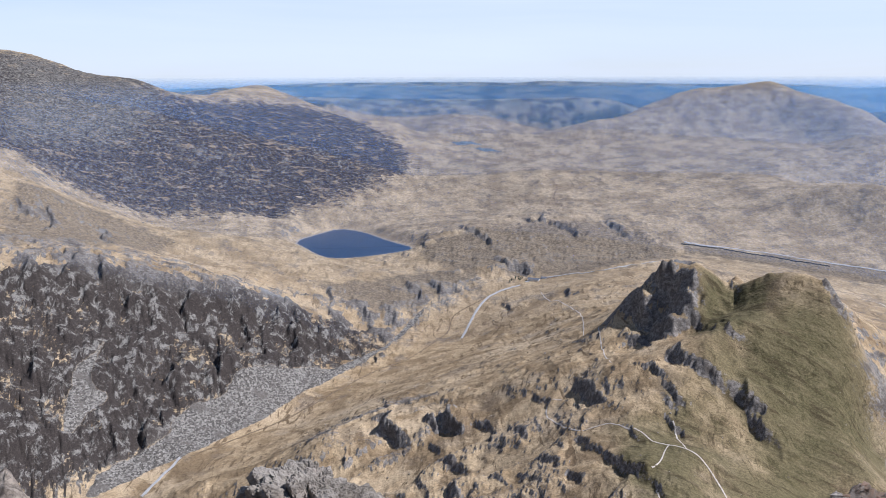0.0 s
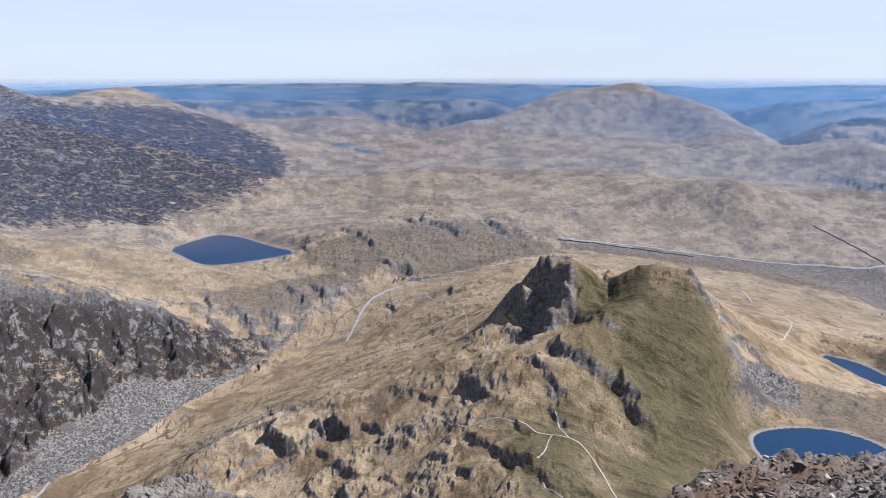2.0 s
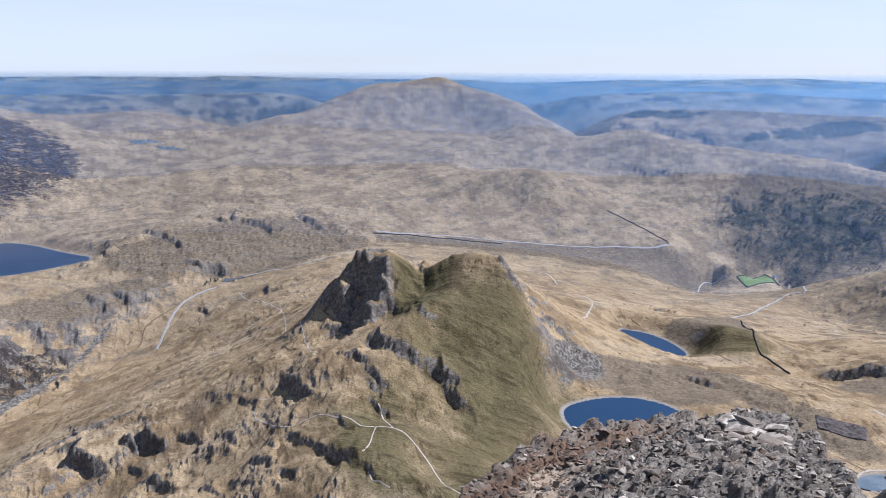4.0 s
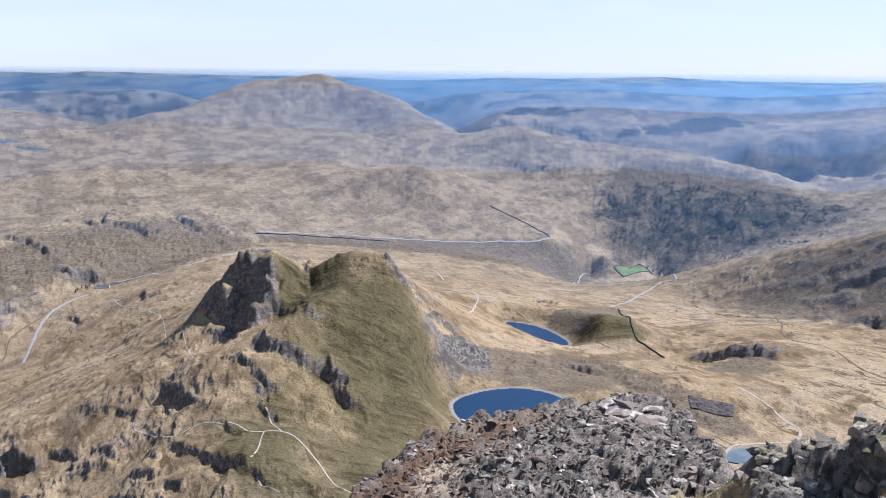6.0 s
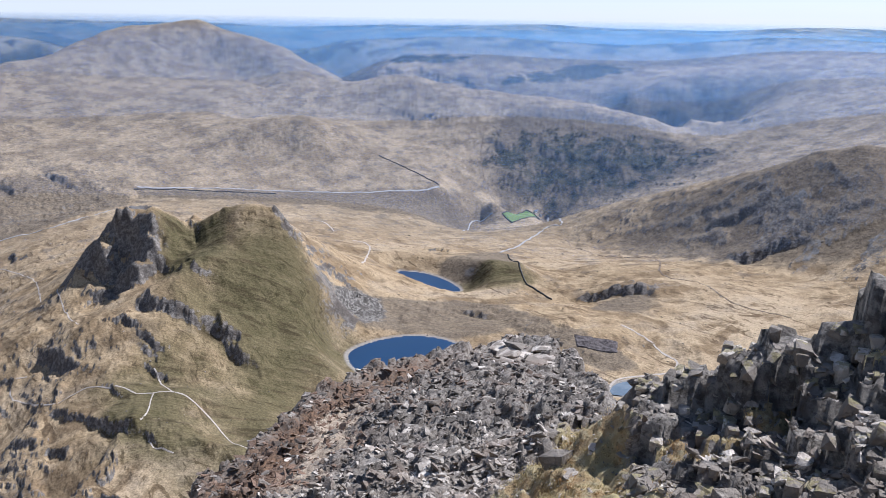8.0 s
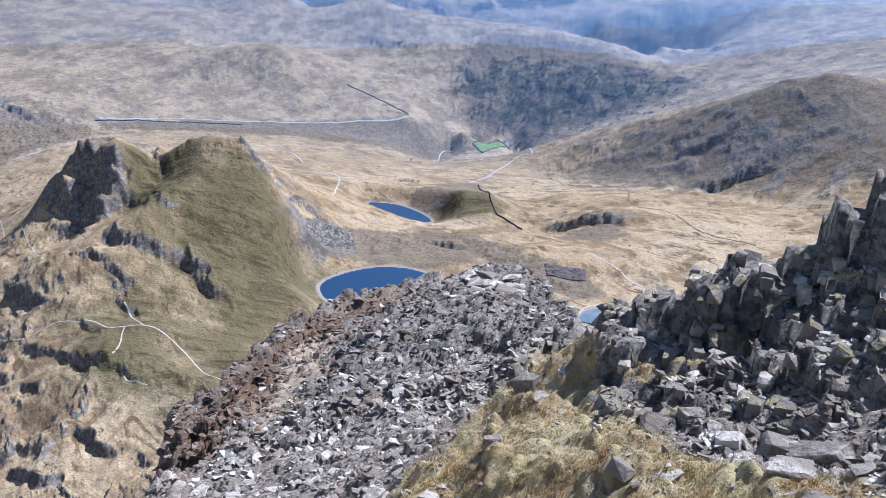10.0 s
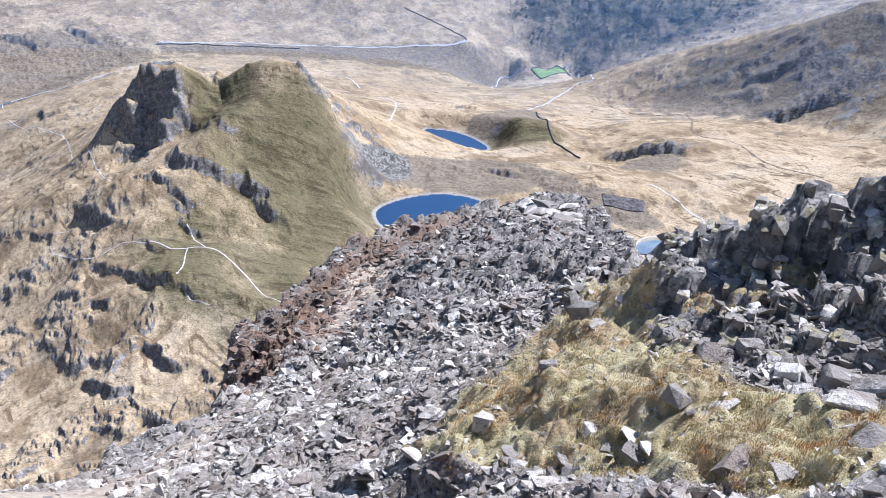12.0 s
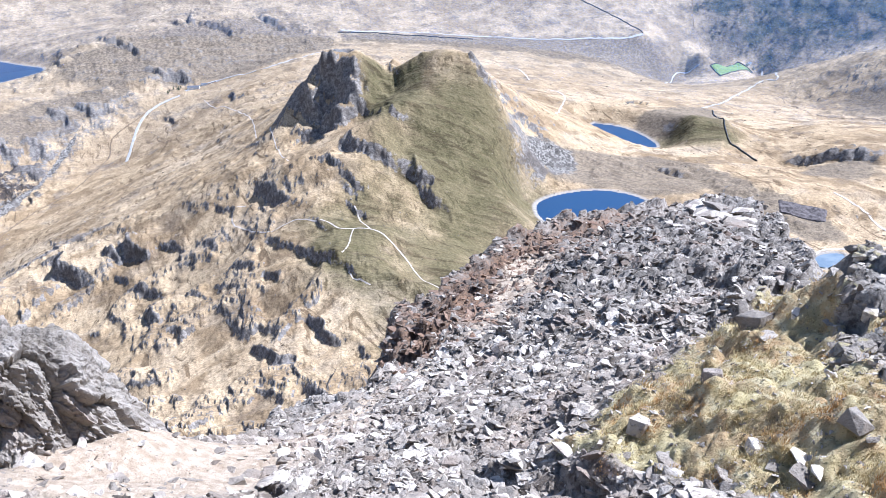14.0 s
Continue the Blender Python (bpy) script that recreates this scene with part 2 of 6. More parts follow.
def make_near_ground():
    """Stony summit slope: grit and small stones, red-brown soil, and yellow-green mossy turf, by the slope's cover masks."""
    n = Nodes("summit_slope")
    mid, fine, grit = n.noise(1.1, 6, 0.62), n.noise(7.0, 6, 0.7), n.noise(28.0, 4, 0.7)
    col = n.mix(n.ramp(fine, 0.38, 0.62), (0.36, 0.295, 0.225), (0.14, 0.108, 0.08))
    col = n.mix(n.ramp(grit, 0.55, 0.7), col, (0.10, 0.09, 0.08))
    col = n.mix(n.ramp(mid, 0.55, 0.75), col, (0.24, 0.20, 0.15))
    soil = n.mix(n.ramp(fine, 0.35, 0.65), (0.30, 0.222, 0.145), (0.46, 0.37, 0.265))
    soil = n.mix(n.ramp(grit, 0.55, 0.72), soil, (0.14, 0.08, 0.055))
    moss = n.mix(n.ramp(mid, 0.38, 0.62), (0.40, 0.325, 0.16), (0.31, 0.21, 0.105))
    moss = n.mix(n.ramp(fine, 0.48, 0.66), moss, (0.48, 0.40, 0.235))
    moss = n.mix(n.ramp(grit, 0.55, 0.7), moss, (0.085, 0.07, 0.03))
    rust = n.mix(n.ramp(fine, 0.38, 0.62), (0.085, 0.056, 0.038), (0.19, 0.115, 0.068))
    col = n.mix(n.attr("rust"), col, rust)
    rock = n.mix(n.ramp(fine, 0.4, 0.62), (0.29, 0.255, 0.21), (0.095, 0.083, 0.07))
    rock = n.mix(n.ramp(mid, 0.5, 0.66), rock, (0.12, 0.102, 0.085))
    col = n.mix(n.attr("bare"), col, rock)
    wobble = n.math("MULTIPLY", n.math("SUBTRACT", fine, 0.5), 1.2)
    col = n.mix(n.ramp(n.math("ADD", n.attr("soil"), wobble), 0.35, 0.65), col, soil)
    col = n.mix(n.ramp(n.math("ADD", n.attr("grass"), wobble), 0.38, 0.6), col, moss)
    n.bump(mid, 0.12, 0.6)
    n.bump(fine, 0.05, 0.9)
    n.bump(grit, 0.015, 0.9)
    return n.done(col, 0.93, specular=0.15)


def make_blades():
    n = Nodes("turf_blades")
    col = n.mix(n.island(), (0.58, 0.455, 0.235), (0.36, 0.285, 0.125))
    col = n.mix(n.ramp(n.noise(2.2, 4), 0.50, 0.62), col, (0.40, 0.225, 0.08))
    return n.done(col, 0.8, specular=0.2)


def make_plain(name, a, b, size, rough=0.9, bump=0.0):
    """A surface of two tones mottled at the given size in metres."""
    n = Nodes(name)
    v = n.noise(1 / size, 5, 0.65)
    if bump:
        n.bump(v, bump, 0.7)
    return n.done(n.mix(n.ramp(v, 0.38, 0.62), a, b), rough, specular=0.2)


LAND, WATER = make_land(), make_water()
ROCK, RUSTY, SLOPE, BLADES = make_rock(rust=0.15), make_rock("rusty_rock", 0.36, 0.9), make_near_ground(), make_blades()
CRAG = make_rock("crag_rock", 0.95, 0.0, 0.8)
DARK = make_rock("dark_rock", 0.5, 0.3)
SHALLOW = make_plain("shallow_water", (0.11, 0.14, 0.165), (0.16, 0.185, 0.20), 20.0, 0.25)


# ---- ground ----
def grads(seed):
    rng = np.random.RandomState(seed)
    a = rng.rand(512) * 2 * np.pi
    return np.cos(a), np.sin(a), rng.permutation(512)


def pnoise(x, y, seed=0):
    """Gradient noise in the plane, about -0.7 to 0.7."""
    gx, gy, perm = grads(seed)
    xi, yi = np.floor(x).astype(np.int64), np.floor(y).astype(np.int64)
    fx, fy = x - xi, y - yi
    u, v = fx * fx * fx * (fx * (fx * 6 - 15) + 10), fy * fy * fy * (fy * (fy * 6 - 15) + 10)

    def corner(dx, dy):
        h = perm[(perm[(xi + dx) & 511] + yi + dy) & 511]
        return gx[h] * (fx - dx) + gy[h] * (fy - dy)

    a, b = corner(0, 0), corner(1, 0)
    c, d = corner(0, 1), corner(1, 1)
    return (a + u * (b - a)) * (1 - v) + (c + u * (d - c)) * v


def fractal(x, y, size, octaves, seed=0, gain=0.5, ridged=False):
    total, amp = 0.0, 1.0
    for k in range(octaves):
        n = pnoise(x / size * 2**k + 17.3 * k, y / size * 2**k - 9.1 * k, seed + k)
        total = total + amp * ((0.5 - 2 * np.abs(n)) if ridged else n)
        amp *= gain
    return total


def smooth(a, lo, hi):
    t = np.clip((a - lo) / (hi - lo), 0, 1)
    return t * t * (3 - 2 * t)


FACING = 255.0  # the bearing that the broken rock faces look to


def facets(x, y, size, seed, rise=0.9):
    """Broken rock: cells that slant up towards their face and end there in a step."""
    rng = np.random.RandomState(seed)
    jit, tall, tilt = rng.rand(256, 256, 2), rng.rand(256, 256), rng.rand(256, 256) - 0.5
    fx, fy = math.sin(radians(FACING)), math.cos(radians(FACING))
    x, y = x / size + 300, y / size + 300
    cx, cy = np.floor(x).astype(int), np.floor(y).astype(int)
    best, height = np.full(x.shape, 1e9), np.zeros(x.shape)
    for dx in (-1, 0, 1):
        for dy in (-1, 0, 1):
            i, j = (cx + dx) & 255, (cy + dy) & 255
            ox, oy = x - cx - dx - jit[i, j, 0], y - cy - dy - jit[i, j, 1]
            d = ox * ox + oy * oy
            h = 0.8 * (tall[i, j] - 0.5) + rise * (ox * fx + oy * fy) + tilt[i, j] * (ox * fy - oy * fx)
            height, best = np.where(d < best, h, height), np.minimum(d, best)
    return np.clip(height, -0.9, 0.9)


# -- terrain lines
# Ridge, slope and valley lines: bearing in degrees, range and height in metres from the eye.
LINES = {
    "glyder_crest": [
        [(-28.46, 3500, 95), (-26.93, 3480, 79), (-25.38, 3450, 47), (-23.47, 3400, 5), (-21.09, 3350, -9), (-20.07, 3350, -28), (-19.04, 3350, -57), (-17.25, 3450, -80)],
    ],
    "foel_crest": [
        [(-15.96, 3600, -82), (-15.01, 3650, -69), (-13.49, 3700, -51), (-12.35, 3700, -52), (-11.6, 3700, -72), (-10.46, 3700, -102), (-8.92, 3680, -143), (-7.36, 3620, -178)],
        [(-6.57, 3600, -193), (-4.97, 3600, -204), (-3.37, 3600, -212), (-2.16, 3560, -240)],
    ],
    "valley_head": [
        [(-1.96, 3540, -249), (-0.75, 3450, -291)],
        [(0.02, 3200, -380), (1.5, 3050, -428), (2.74, 2880, -477)],
    ],
    "glyder": [
        [(-28.83, 3050, -96), (-27.1, 2900, -174), (-22.49, 2980, -225), (-15.25, 3050, -263), (-9.01, 3200, -261), (-5.43, 3200, -320)],
        [(-29.19, 2500, -224), (-25.2, 2550, -337), (-19.72, 2600, -451), (-14.79, 2650, -469), (-9.2, 2800, -471), (-4.26, 3050, -415), (-1.86, 3230, -371)],
    ],
    "shoulder": [
        [(-29.36, 2250, -264), (-27.49, 2250, -284), (-25.3, 2250, -341), (-21.22, 2300, -416)],
        [(-29.62, 2050, -325), (-26.42, 2100, -357), (-23.04, 2150, -398), (-19.46, 2200, -441), (-14.88, 2250, -463)],
    ],
    "knolls": [
        [(-1.01, 2300, -509), (0.67, 2400, -481), (2.75, 2450, -469), (4.82, 2520, -472), (6.46, 2600, -467), (10.52, 2650, -472), (12.94, 2600, -482), (15.34, 2500, -500), (17.31, 2450, -520)],
        [(-4.37, 2250, -533), (-0.17, 2220, -524), (4.86, 2190, -516), (9, 2230, -513), (13.04, 2260, -514)],
    ],
    "plateau": [
        [(-19.52, 2150, -461), (-13.78, 2150, -500), (-9.37, 2100, -528), (-1.44, 2150, -540)],
        [(-1.82, 2830, -495), (3.16, 2850, -487), (-12.45, 2750, -506)],
    ],
    "scarp": [
        [(-11.91, 1900, -537), (-6.97, 1920, -573), (-1.88, 2020, -561), (0.67, 2080, -539), (4.03, 2130, -518), (5.51, 2100, -539)],
        [(-6.18, 1830, -611), (-1.89, 1930, -588), (1.94, 2000, -564)],
    ],
    "cliff": [
        [(-29.93, 1750, -365), (-27.98, 1780, -371), (-25.32, 1780, -390), (-22.6, 1750, -426), (-19.64, 1780, -435), (-15.83, 1800, -460), (-11.9, 1850, -516), (-8.66, 1850, -571), (-5.75, 1820, -608)],
        [(-30.47, 1560, -460), (-26.46, 1600, -479), (-19.98, 1620, -522), (-14.09, 1680, -560)],
        [(-31.2, 1330, -546), (-26.85, 1350, -589), (-21.12, 1440, -590), (-14.61, 1550, -574), (-9.62, 1640, -600), (-5.79, 1700, -615)],
    ],
    "river": [
        [(-31.69, 1260, -616), (-26.18, 1230, -634), (-23.09, 1270, -640), (-19.44, 1330, -635), (-15.72, 1390, -638), (-12.33, 1450, -641), (-8, 1550, -626), (-3.65, 1680, -623), (-0.19, 1830, -616), (2.37, 1950, -580), (5.73, 2050, -544), (7.39, 2080, -538)],
    ],
    "slope": [
        [(-19.66, 1150, -612), (-11.6, 1220, -595), (-3.7, 1300, -550), (2.83, 1450, -545), (7.07, 1600, -535), (9.11, 1750, -515), (12.31, 1950, -495), (15.43, 2100, -488)],
        [(-9.89, 1084, -532), (-2.86, 1138, -520), (2.85, 1099, -475), (9.25, 1093, -410)],
    ],
    "lower": [
        [(-8.56, 1114, -530), (-6.36, 1144, -529), (-4.16, 1172, -526), (-2.41, 1140, -516), (0.22, 1109, -496), (3.31, 1011, -478), (6.37, 969, -456)],
        [(-8.61, 1064, -533), (-3.77, 1067, -531), (0.66, 1000, -499), (3.32, 948, -480)],
        [(-3.83, 952, -530), (1.55, 943, -494), (5.13, 847, -471), (11.7, 789, -425), (15.85, 797, -403)],
    ],
    "horns_crest": [
        [(12.27, 1245, -383), (13.83, 1240, -338), (15.43, 1236, -309), (16.44, 1230, -290), (17.49, 1225, -287), (17.95, 1220, -293)],
        [(17.95, 1220, -293), (19.36, 1216, -297), (20.54, 1212, -305), (21.22, 1206, -308), (21.97, 1202, -295), (23, 1196, -282), (24.31, 1190, -276), (25.87, 1180, -275), (26.61, 1170, -280), (27.39, 1162, -297), (28.14, 1156, -320)],
    ],
    "horns": [
        [(17.69, 1202, -300), (17.86, 1172, -318), (17.57, 1148, -337), (16.6, 1120, -353), (15.36, 1092, -365)],
        [(16.6, 1195, -327), (16.12, 1165, -353), (15.37, 1132, -373)],
        [(11.56, 1215, -397), (13.03, 1160, -391), (14.35, 1110, -381)],
        [(14.28, 1230, -338), (15.58, 1222, -322), (16.95, 1212, -314)],
        [(18.81, 1168, -319), (18.9, 1130, -342), (18.16, 1098, -358)],
        [(19.92, 1195, -311), (20.67, 1160, -334)],
        [(26.07, 1165, -286), (25.22, 1135, -306), (24.16, 1110, -316), (22.91, 1090, -319), (21.67, 1072, -321), (20.42, 1055, -325), (19.38, 1040, -333), (18.74, 1022, -344)],
        [(18.74, 1022, -344), (18.5, 1005, -353), (18.26, 985, -361), (17.39, 962, -374), (16.91, 935, -388), (17.13, 910, -400), (17.59, 882, -413)],
        [(16.59, 1022, -357), (15.03, 1010, -368), (13.21, 1013, -379), (11.18, 1024, -404), (9.74, 1017, -422)],
        [(9.34, 994, -429), (13.11, 960, -397), (14.8, 924, -395)],
        [(13.64, 876, -404), (17.81, 846, -402), (15.88, 786, -403), (19.83, 842, -403)],
    ],
    "horns_back": [
        [(17.99, 1400, -340), (23.75, 1380, -337), (26.56, 1350, -333), (14, 1450, -414)],
    ],
    "flank": [
        [(27.51, 1135, -316), (28.12, 1095, -355), (29.17, 1050, -391), (30.91, 1010, -419)],
        [(24.54, 1075, -335), (25.33, 1025, -372), (26.13, 970, -407), (27.4, 920, -432), (28.04, 870, -452)],
        [(21.61, 1045, -343), (21.75, 1005, -369), (21.9, 965, -385), (22.68, 930, -409), (23.91, 885, -427), (25.38, 810, -433)],
        [(19.44, 862, -410), (21.27, 815, -421), (22.92, 760, -430)],
    ],
    "apron": [
        [(6.83, 2950, -429), (12.82, 2980, -420), (18.55, 2980, -410), (23.9, 2950, -382), (29.17, 2900, -360)],
        [(7.2, 3150, -372), (12.75, 3200, -361), (18.43, 3250, -347), (23.78, 3250, -336)],
        [(4.75, 3300, -344), (8.78, 3330, -340), (14.62, 3400, -311), (20.18, 3450, -300), (25.36, 3450, -281)],
        [(14.24, 2800, -441), (21.91, 2780, -459), (30.04, 2780, -472), (36.25, 2830, -487)],
    ],
    "road_side": [
        [(17.12, 2480, -501), (21.83, 2500, -525), (26.72, 2520, -545), (33.38, 2550, -558), (38.59, 2600, -552), (42.55, 2620, -596)],
        [(18.63, 2380, -526), (24.24, 2360, -533), (30.04, 2330, -552), (36.36, 2380, -596)],
    ],
    "siabod_crest": [
        [(6.3, 3650, -268), (7.96, 3700, -251), (9.66, 3750, -232), (12.11, 3820, -204), (14.31, 3900, -140), (16.16, 3980, -95), (17.65, 4000, -69), (19.52, 4000, -60), (21.04, 4000, -43), (22.2, 4000, -36), (22.96, 3990, -60), (24.5, 3950, -90), (26.06, 3900, -114), (28.04, 3850, -164), (30.04, 3750, -236), (31.65, 3680, -285)],
    ],
    "siabod": [
        [(10.95, 3500, -288), (14.52, 3550, -272), (18.27, 3700, -236), (22.1, 3750, -239), (24.44, 3700, -261)],
        [(25.61, 3480, -318), (27.62, 3520, -274), (29.23, 3520, -266), (30.04, 3500, -296)],
    ],
    "dinas_crest": [
        [(32.26, 3560, -287), (34.08, 3520, -260), (35.3, 3500, -246), (36.92, 3500, -256), (39.35, 3450, -281), (42.17, 3420, -305), (44.16, 3400, -317), (46.12, 3380, -318), (49.23, 3340, -339), (51.51, 3300, -358), (53.75, 3260, -380), (55.24, 3230, -404), (57.37, 3200, -414)],
    ],
    "dinas": [
        [(24.37, 3200, -394), (30.85, 3200, -393), (36.19, 3150, -405), (40.28, 3080, -413), (43.14, 3020, -443)],
        [(44.9, 2820, -552), (48.45, 2850, -547), (52.23, 2900, -523), (55.91, 2850, -518), (59.3, 2850, -464)],
    ],
    "gwynant": [
        [(39.75, 2500, -668), (43.43, 2680, -661), (46.3, 2640, -668), (48.64, 2720, -650), (51.27, 2780, -603), (54.2, 2780, -561)],
    ],
    "far_valley": [
        [(0.27, 3480, -309), (1.9, 3450, -316), (3.93, 3420, -328)],
        [(-3.36, 3750, -205), (1.49, 3700, -243), (4.72, 3650, -252), (8.71, 3650, -238), (10.66, 3720, -208)],
    ],
    "far": [
        [(-18.69, 4700, -92), (-8.87, 4750, -68), (0.04, 4750, -68), (8.63, 4750, -66), (15.9, 4750, -82), (24.03, 4750, -80), (28.55, 4750, -87)],
        [(-8.9, 4500, -125), (0.04, 4500, -117), (8.65, 4500, -117)],
        [(-17.62, 4200, -94), (-15.01, 4200, -68), (-13.52, 4200, -103)],
        [(-9.7, 4050, -143), (-8.12, 4050, -141), (-5.75, 4100, -166), (-3.35, 4150, -155), (0.68, 4150, -162), (4.7, 4150, -171), (12.56, 4150, -164)],
        [(4.73, 4780, -70), (6.62, 4780, -57), (14.74, 4780, -72)],
        [(26.86, 4780, -93), (33.23, 4780, -74), (35.23, 4780, -65), (38.02, 4780, -71), (41.96, 4780, -60), (45.82, 4780, -51), (49.59, 4780, -68), (53.22, 4780, -68), (56.69, 4780, -72), (61.84, 4780, -42)],
        [(26.85, 4500, -131), (34.04, 4500, -99), (38.03, 4500, -82), (41.97, 4500, -74), (45.85, 4500, -84), (49.64, 4500, -108), (51.48, 4500, -114), (52.72, 4500, -94), (53.93, 4500, -72), (55.35, 4500, -87), (56.4, 4500, -105), (58.37, 4500, -73), (59.96, 4500, -48), (61.85, 4500, -45)],
        [(31.64, 4200, -173), (36.46, 4200, -145), (42.01, 4200, -135), (45.14, 4200, -150), (49.69, 4200, -154), (53.34, 4200, -158), (56.77, 4200, -124), (61.96, 4200, -107)],
        [(34.08, 3850, -266), (40.12, 3880, -261), (44.12, 3780, -300), (48, 3780, -304), (51.65, 3900, -240), (56.91, 3950, -204)],
    ],
    "moor": [
        [(48.06, 3560, -340), (51.78, 3600, -317), (54.61, 3650, -277), (57, 3680, -244), (60.29, 3680, -223), (62.19, 3650, -213)],
        [(53.78, 3250, -392), (55.88, 3350, -377), (57.29, 3300, -379), (60.58, 3300, -342), (62.45, 3300, -314)],
        [(59.15, 3050, -427), (62.7, 3000, -394)],
    ],
    "wenallt_crest": [
        [(46.77, 2480, -638), (50.74, 2400, -549), (54.56, 2300, -472), (58.22, 2200, -408), (61.67, 2100, -342), (64.25, 2050, -292), (66.76, 2000, -260)],
    ],
    "wenallt_back": [
        [(52.7, 2700, -600), (58.28, 2550, -500), (63.42, 2500, -417)],
    ],
    "wenallt": [
        [(48.92, 2100, -595), (54.94, 1900, -534), (60.64, 1750, -490), (66.06, 1550, -460)],
    ],
    "moorland": [
        [(30.04, 2100, -537), (33.43, 1900, -528), (38.51, 2100, -579), (42.72, 1950, -560), (46.78, 2100, -577)],
        [(32.59, 1650, -497), (41.08, 1720, -517), (46.95, 1600, -512), (53.08, 1330, -470), (58.71, 1300, -458), (63.53, 1300, -446)],
        [(34.75, 1500, -486), (38.61, 1490, -492), (40.78, 1450, -510)],
        [(50.9, 1620, -495), (56.58, 1620, -486), (62.02, 1420, -454)],
    ],
    "knoll": [
        [(39.88, 1490, -490), (41.53, 1510, -473), (42.78, 1520, -468), (44.45, 1510, -471), (45.76, 1480, -493)],
        [(50.15, 1370, -495), (51.44, 1395, -473), (52.58, 1400, -464), (54.53, 1380, -464)],
    ],
    "bank": [
        [(31.77, 1170, -454), (36.53, 1250, -469), (40.85, 1230, -471), (45.49, 1230, -463), (49.24, 1180, -455)],
        [(40.95, 1090, -461), (45.23, 1090, -463), (50.61, 1090, -459), (55.39, 1090, -465), (59.06, 1110, -455)],
    ],
    "under": [
        [(-2.78, 623, -461), (-0.29, 625, -458), (6.12, 667, -455), (12.2, 681, -434), (19.19, 697, -421)],
        [(-1.29, 775, -488), (3.09, 814, -479), (9.21, 759, -445), (13.1, 780, -414), (17.33, 754, -410), (23.02, 722, -416)],
        [(-2.47, 836, -504), (2.64, 723, -470), (5.8, 581, -446)],
    ],
}
LAKE_NORTH = [(-10.9, 2550), (-9.26, 2648), (-7.62, 2746), (-5.98, 2684), (-3.92, 2505), (-1.93, 2398), (-3.52, 2347), (-6.03, 2296), (-8.31, 2286), (-9.32, 2354), (-9.92, 2430)]
LAKE_NEAR = [(31.58, 1036), (31.88, 1055), (32.75, 1074), (34.41, 1096), (36.59, 1109), (38.78, 1101), (40.54, 1072), (41.23, 1030), (40.18, 991), (37.13, 959), (33.58, 963), (32.02, 997)]
LAKE_SMALL = [(35.14, 1608), (37.32, 1598), (39.05, 1556), (40.61, 1486), (39.51, 1472), (37.79, 1499), (36.48, 1544)]
LAKE_CAUSEWAY = [(52.12, 951), (52.39, 979), (53.43, 996), (54.26, 997), (54.26, 965), (53.34, 950)]
